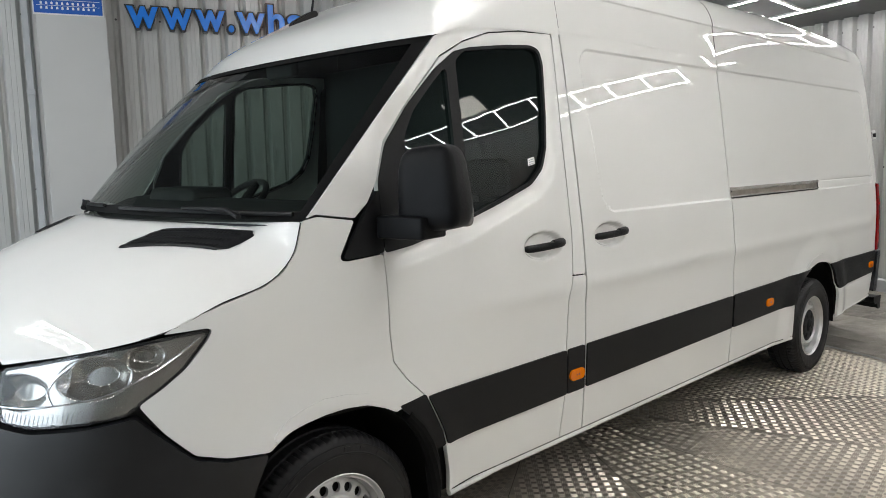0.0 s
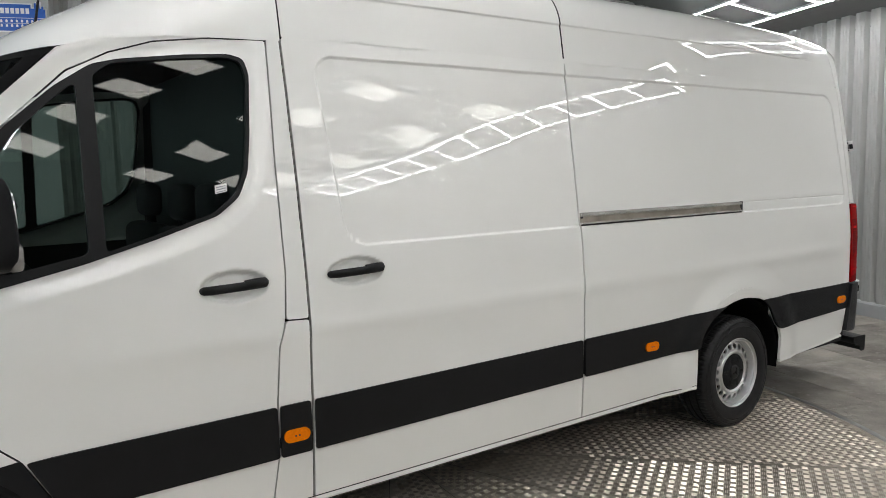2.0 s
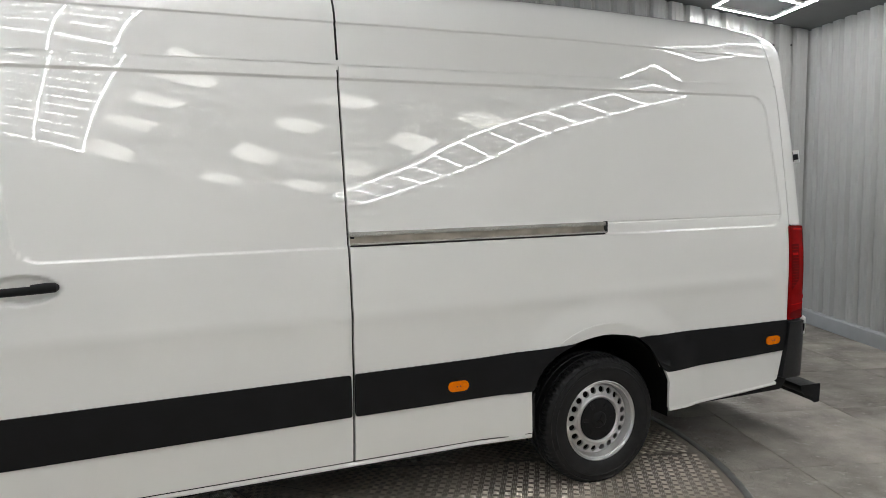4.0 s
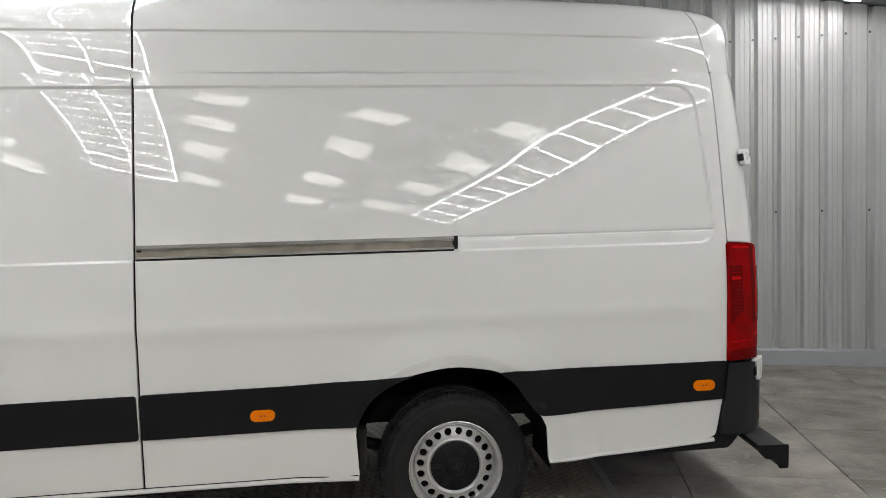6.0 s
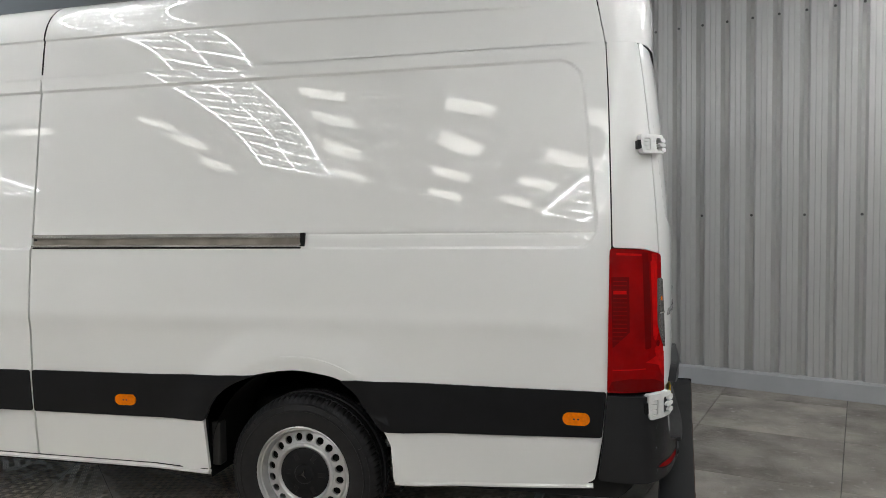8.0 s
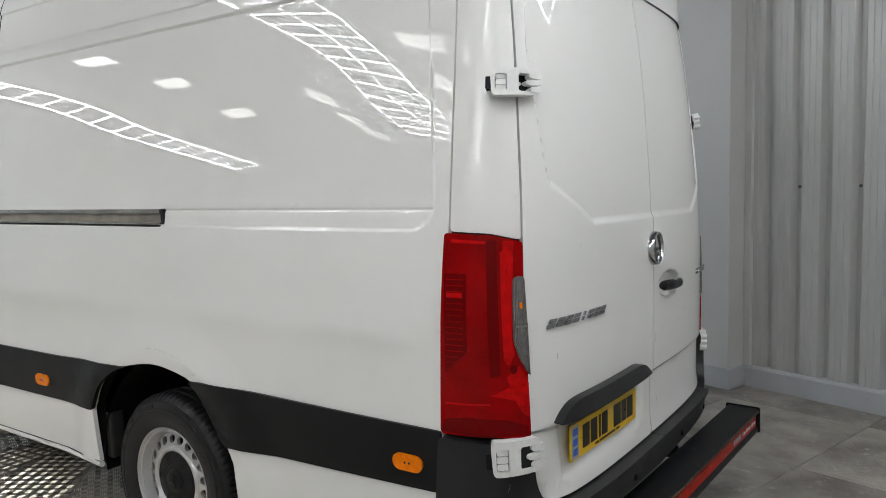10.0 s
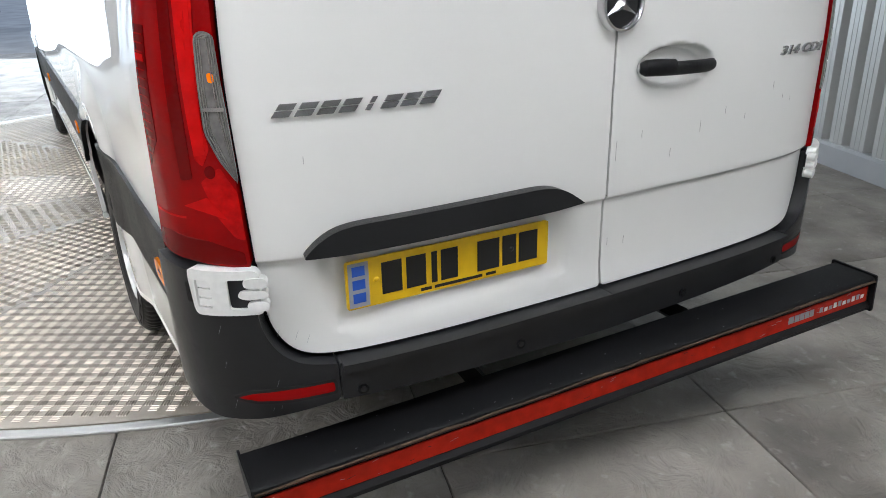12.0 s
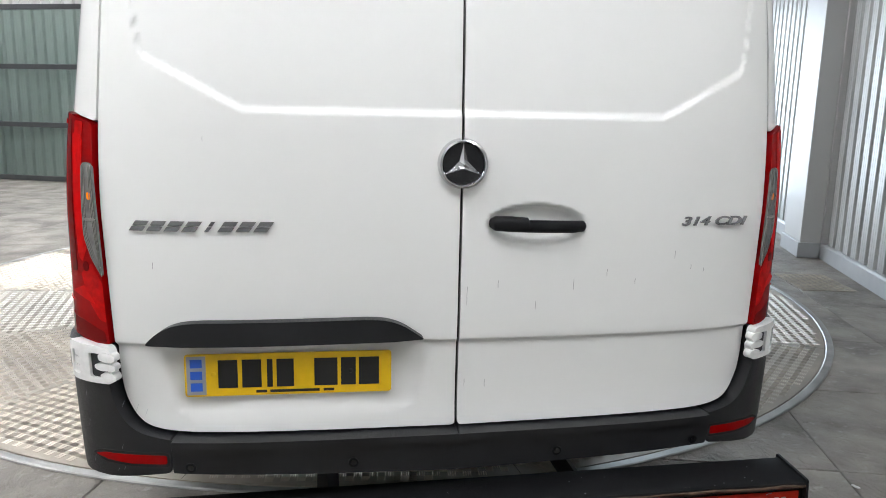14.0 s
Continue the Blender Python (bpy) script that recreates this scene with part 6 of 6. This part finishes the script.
# ---- signs on the long wall ----
letters = tagged(new("wall_lettering"), "large raised blue letters with black sides on wall", "wall sign")
letters.matrix_basis = hall_pose(0.90, WALL_V - 0.012, 2.985) @ Matrix.Rotation(radians(90), 4, "X")
x = 0.0
for ch, w in (("w", .315), ("w", .315), ("w", .315), (".", .085), ("w", .315), ("h", .20), ("s", .19)):
    for depth, mat, nm, grow in ((.020, LETTER_SIDE, "letter_back", .018), (.010, LETTER_BLUE, "letter_face", .0)):
        cu = bpy.data.curves.new(nm, "FONT")
        cu.body, cu.size, cu.extrude, cu.offset = ch, .40, depth, .010 + grow
        tmp = new(nm, cu)
        me = bpy.data.meshes.new_from_object(tmp.evaluated_get(bpy.context.evaluated_depsgraph_get()))
        bpy.data.objects.remove(tmp)
        me.materials.clear()
        me.materials.append(mat)
        xs = [v.co.x for v in me.vertices]
        sx = (w - .03 + 2 * grow) / (max(xs) - min(xs))
        me.transform(Matrix.Translation((x - grow, 0, .020 if nm == "letter_back" else .052)) @ Matrix.Diagonal((sx, 1, 1, 1)) @ Matrix.Translation((-min(xs), 0, 0)))
        ob = new(nm, me)
        ob.parent = letters
    x += w

sign = tagged(new("company_sign"), "blue and white castle-shaped sign board on grey column", "wall sign")
sign.matrix_basis = hall_pose(.13, WALL_V - .222, 3.035) @ Matrix.Rotation(radians(90), 4, "X")
W = .56
castle = [(0, 0), (W, 0), (W, .20), (W - .015, .20), (W - .015, .225), (W - .03, .225), (W - .03, .205), (W - .045, .205), (W - .045, .255), (W - .06, .255), (W - .06, .235), (W - .075, .235), (W - .075, .255), (W - .09, .255), (W - .09, .205), (W - .12, .205), (W - .12, .24), (.10, .24), (.10, .215), (.07, .215), (.07, .25), (.045, .25), (.045, .215), (.0, .215)]
bm = bmesh.new()
prism(bm, [(px - .012 if px < W / 2 else px + .012, py - .012 if py < .1 else py + .012) for px, py in castle], 0, .010)
part("sign_border", bm, SIGN_WHITE, sign)
bm = bmesh.new()
prism(bm, castle, .010, .016)
part("sign_face", bm, SIGN_BLUE, sign)
for k in range(11):
    for j in range(2):
        bm = bmesh.new()
        x0, z0 = .05 + .043 * k, .035 + .042 * j
        prism(bm, [(x0, z0), (x0 + .018, z0), (x0 + .018, z0 + .018), (x0 + .009, z0 + .026), (x0, z0 + .018)], .0162, .018)
        part("window_shape", bm, SIGN_WHITE, sign)
for z0, z1, x0, x1 in ((.115, .119, .02, W - .02), (.066, .069, .02, W - .02), (.165, .205, .03, .045)):
    bm = bmesh.new()
    prism(bm, [(x0, z0), (x1, z0), (x1, z1), (x0, z1)], .0162, .018)
    part("sign_line", bm, SIGN_WHITE, sign)
# the name on the board: plain blocks of its size
for k in range(9):
    bm = bmesh.new()
    x0 = .06 + .042 * k
    prism(bm, [(x0, .155), (x0 + .030, .155), (x0 + .030, .205), (x0, .205)], .0162, .018)
    part("name_block", bm, SIGN_WHITE, sign)

# scraps of paper on the floor
for x, y, turn in ((6.485, 1.635, 20), (6.75, .834, 70)):
    bm = bmesh.new()
    prism(bm, [(-.016, -.006), (.004, -.009), (.019, -.002), (.013, .007), (-.006, .004), (-.014, .008)], .0005, .004)
    scrap = part("paper_scrap", bm, SIGN_WHITE, None, m=pose(x, y, 0, 0, 0, turn))
    tagged(scrap, "small torn white paper scrap lying on the paving", "litter", "scraps on the floor")

# ---- a car parked out in the yard ----
car = tagged(new("parked_car"), "dark grey and red hatchback parked outside the open front", "car")
car.matrix_basis = pose(-12.9, -3.4, -.004, 0, 0, 80)
bm = bmesh.new()
rows = []
for x, w, z0, z1 in ((-2.0, .70, .45, .75), (-1.9, .84, .30, .95), (-1.2, .88, .22, 1.0), (0, .89, .22, 1.0), (1.2, .88, .22, .98), (1.9, .83, .28, .92), (2.05, .68, .40, .75)):
    rows.append([bm.verts.new((x, y, z)) for y, z in ((-w * .92, z0), (-w, z0 + .15), (-w, (z0 + z1) / 2), (-w * .93, z1), (0, z1 + .03), (w * .93, z1), (w, (z0 + z1) / 2), (w, z0 + .15), (w * .92, z0))])
for p, q in zip(rows, rows[1:]):
    for j in range(9):
        bm.faces.new((p[j], p[(j + 1) % 9], q[(j + 1) % 9], q[j]))
bm.faces.new(rows[0])
bm.faces.new(rows[-1])
part("body", bm, BODY_GREY, car, smooth=True)
bm = bmesh.new()
rows = []
for x, w, z in ((-1.5, .72, 1.02), (-1.0, .66, 1.42), (.2, .66, 1.46), (1.75, .70, 1.05)):
    rows.append([bm.verts.new((x, y, zz)) for y, zz in ((-w * 1.15, 1.0), (-w, z), (0, z + .03), (w, z), (w * 1.15, 1.0))])
for p, q in zip(rows, rows[1:]):
    for j in range(4):
        bm.faces.new((p[j], p[j + 1], q[j + 1], q[j]))
part("cabin", bm, BLACK_GLOSS, car, smooth=True)
bm = bmesh.new()
box(bm, (1.90, -.80, .34), (2.12, .80, .60), bevel=.05)
part("bumper", bm, BODY_RED, car, "dull red bumper", True)
for x in (-1.3, 1.3):
    for y in (-.80, .80):
        bm = bmesh.new()
        lathe(bm, [(.20, -.10), (.30, -.10), (.32, -.08), (.32, .08), (.30, .10), (.20, .10)], 28, Matrix.Translation((x, y, .32)))
        w_ = part("wheel", bm, RUBBER, car, smooth=True)
        bm = bmesh.new()
        lathe(bm, [(.20, -.09), (.15, -.06), (.02, -.07), (.001, -.07)], 20, Matrix.Translation((x, y, .32)) @ Matrix.Rotation(0 if y < 0 else math.pi, 4, "Z"))
        part("rim", bm, STEEL, w_, smooth=True)

# ---- paving slabs, last ----
TILE = radians(-16.0)
CT, ST = math.cos(TILE), math.sin(TILE)
SU_, SV_ = .90, .93
bm = bmesh.new()
g = .0023
prism(bm, rounded([(g, g), (SU_ - g, g), (SU_ - g, SV_ - g), (g, SV_ - g)], .006, 2), -.030, 0)
bmesh.ops.bevel(bm, geom=[e for e in bm.edges if e.verts[0].co.z > -.001 and e.verts[1].co.z > -.001], offset=.003, segments=1, affect="EDGES")
slab_mesh = bpy.data.meshes.new("paving_slab")
bm.to_mesh(slab_mesh)
bm.free()
slab_mesh.materials.append(STONE)
rest_v, rest_f = [], []
for i in range(-22, 12):
    for j in range(-20, 14):
        u0, v0 = 6.56 + SU_ * i, .562 + SV_ * j
        x, y = u0 * CT - v0 * ST, u0 * ST + v0 * CT
        mx, my = (u0 + .45) * CT - (v0 + .46) * ST, (u0 + .45) * ST + (v0 + .46) * CT
        hu, hv = mx * CU + my * SU, -mx * SU + my * CU
        if not (FRONT_U - .3 < hu < END_U + .5 and SIDE_V - .5 < hv < WALL_V + .5):
            continue
        if math.hypot(mx - TT[0], my - TT[1]) < TT_R - .72:
            continue
        if -1.5 < mx < 10.5 and -5.2 < my < 5.5:
            ob = new("paving_slab", slab_mesh)
            ob.parent = floor
            ob.matrix_basis = Matrix.Translation((x, y, -.0005 * ((i * 7 + j * 3) % 4))) @ Matrix.Rotation(TILE, 4, "Z")
        else:
            b0 = len(rest_v)
            for du, dv in ((g, g), (SU_ - g, g), (SU_ - g, SV_ - g), (g, SV_ - g)):
                uu, vv = u0 + du, v0 + dv
                rest_v += [(uu * CT - vv * ST, uu * ST + vv * CT, 0.0), (uu * CT - vv * ST, uu * ST + vv * CT, -.02)]
            rest_f += [(b0, b0 + 2, b0 + 4, b0 + 6), (b0 + 1, b0, b0 + 6, b0 + 7), (b0, b0 + 1, b0 + 3, b0 + 2), (b0 + 2, b0 + 3, b0 + 5, b0 + 4), (b0 + 4, b0 + 5, b0 + 7, b0 + 6)]
tagged(mesh_part("far_paving", rest_v, rest_f, STONE, floor, "the rest of the paving slabs"), kind="stuff")
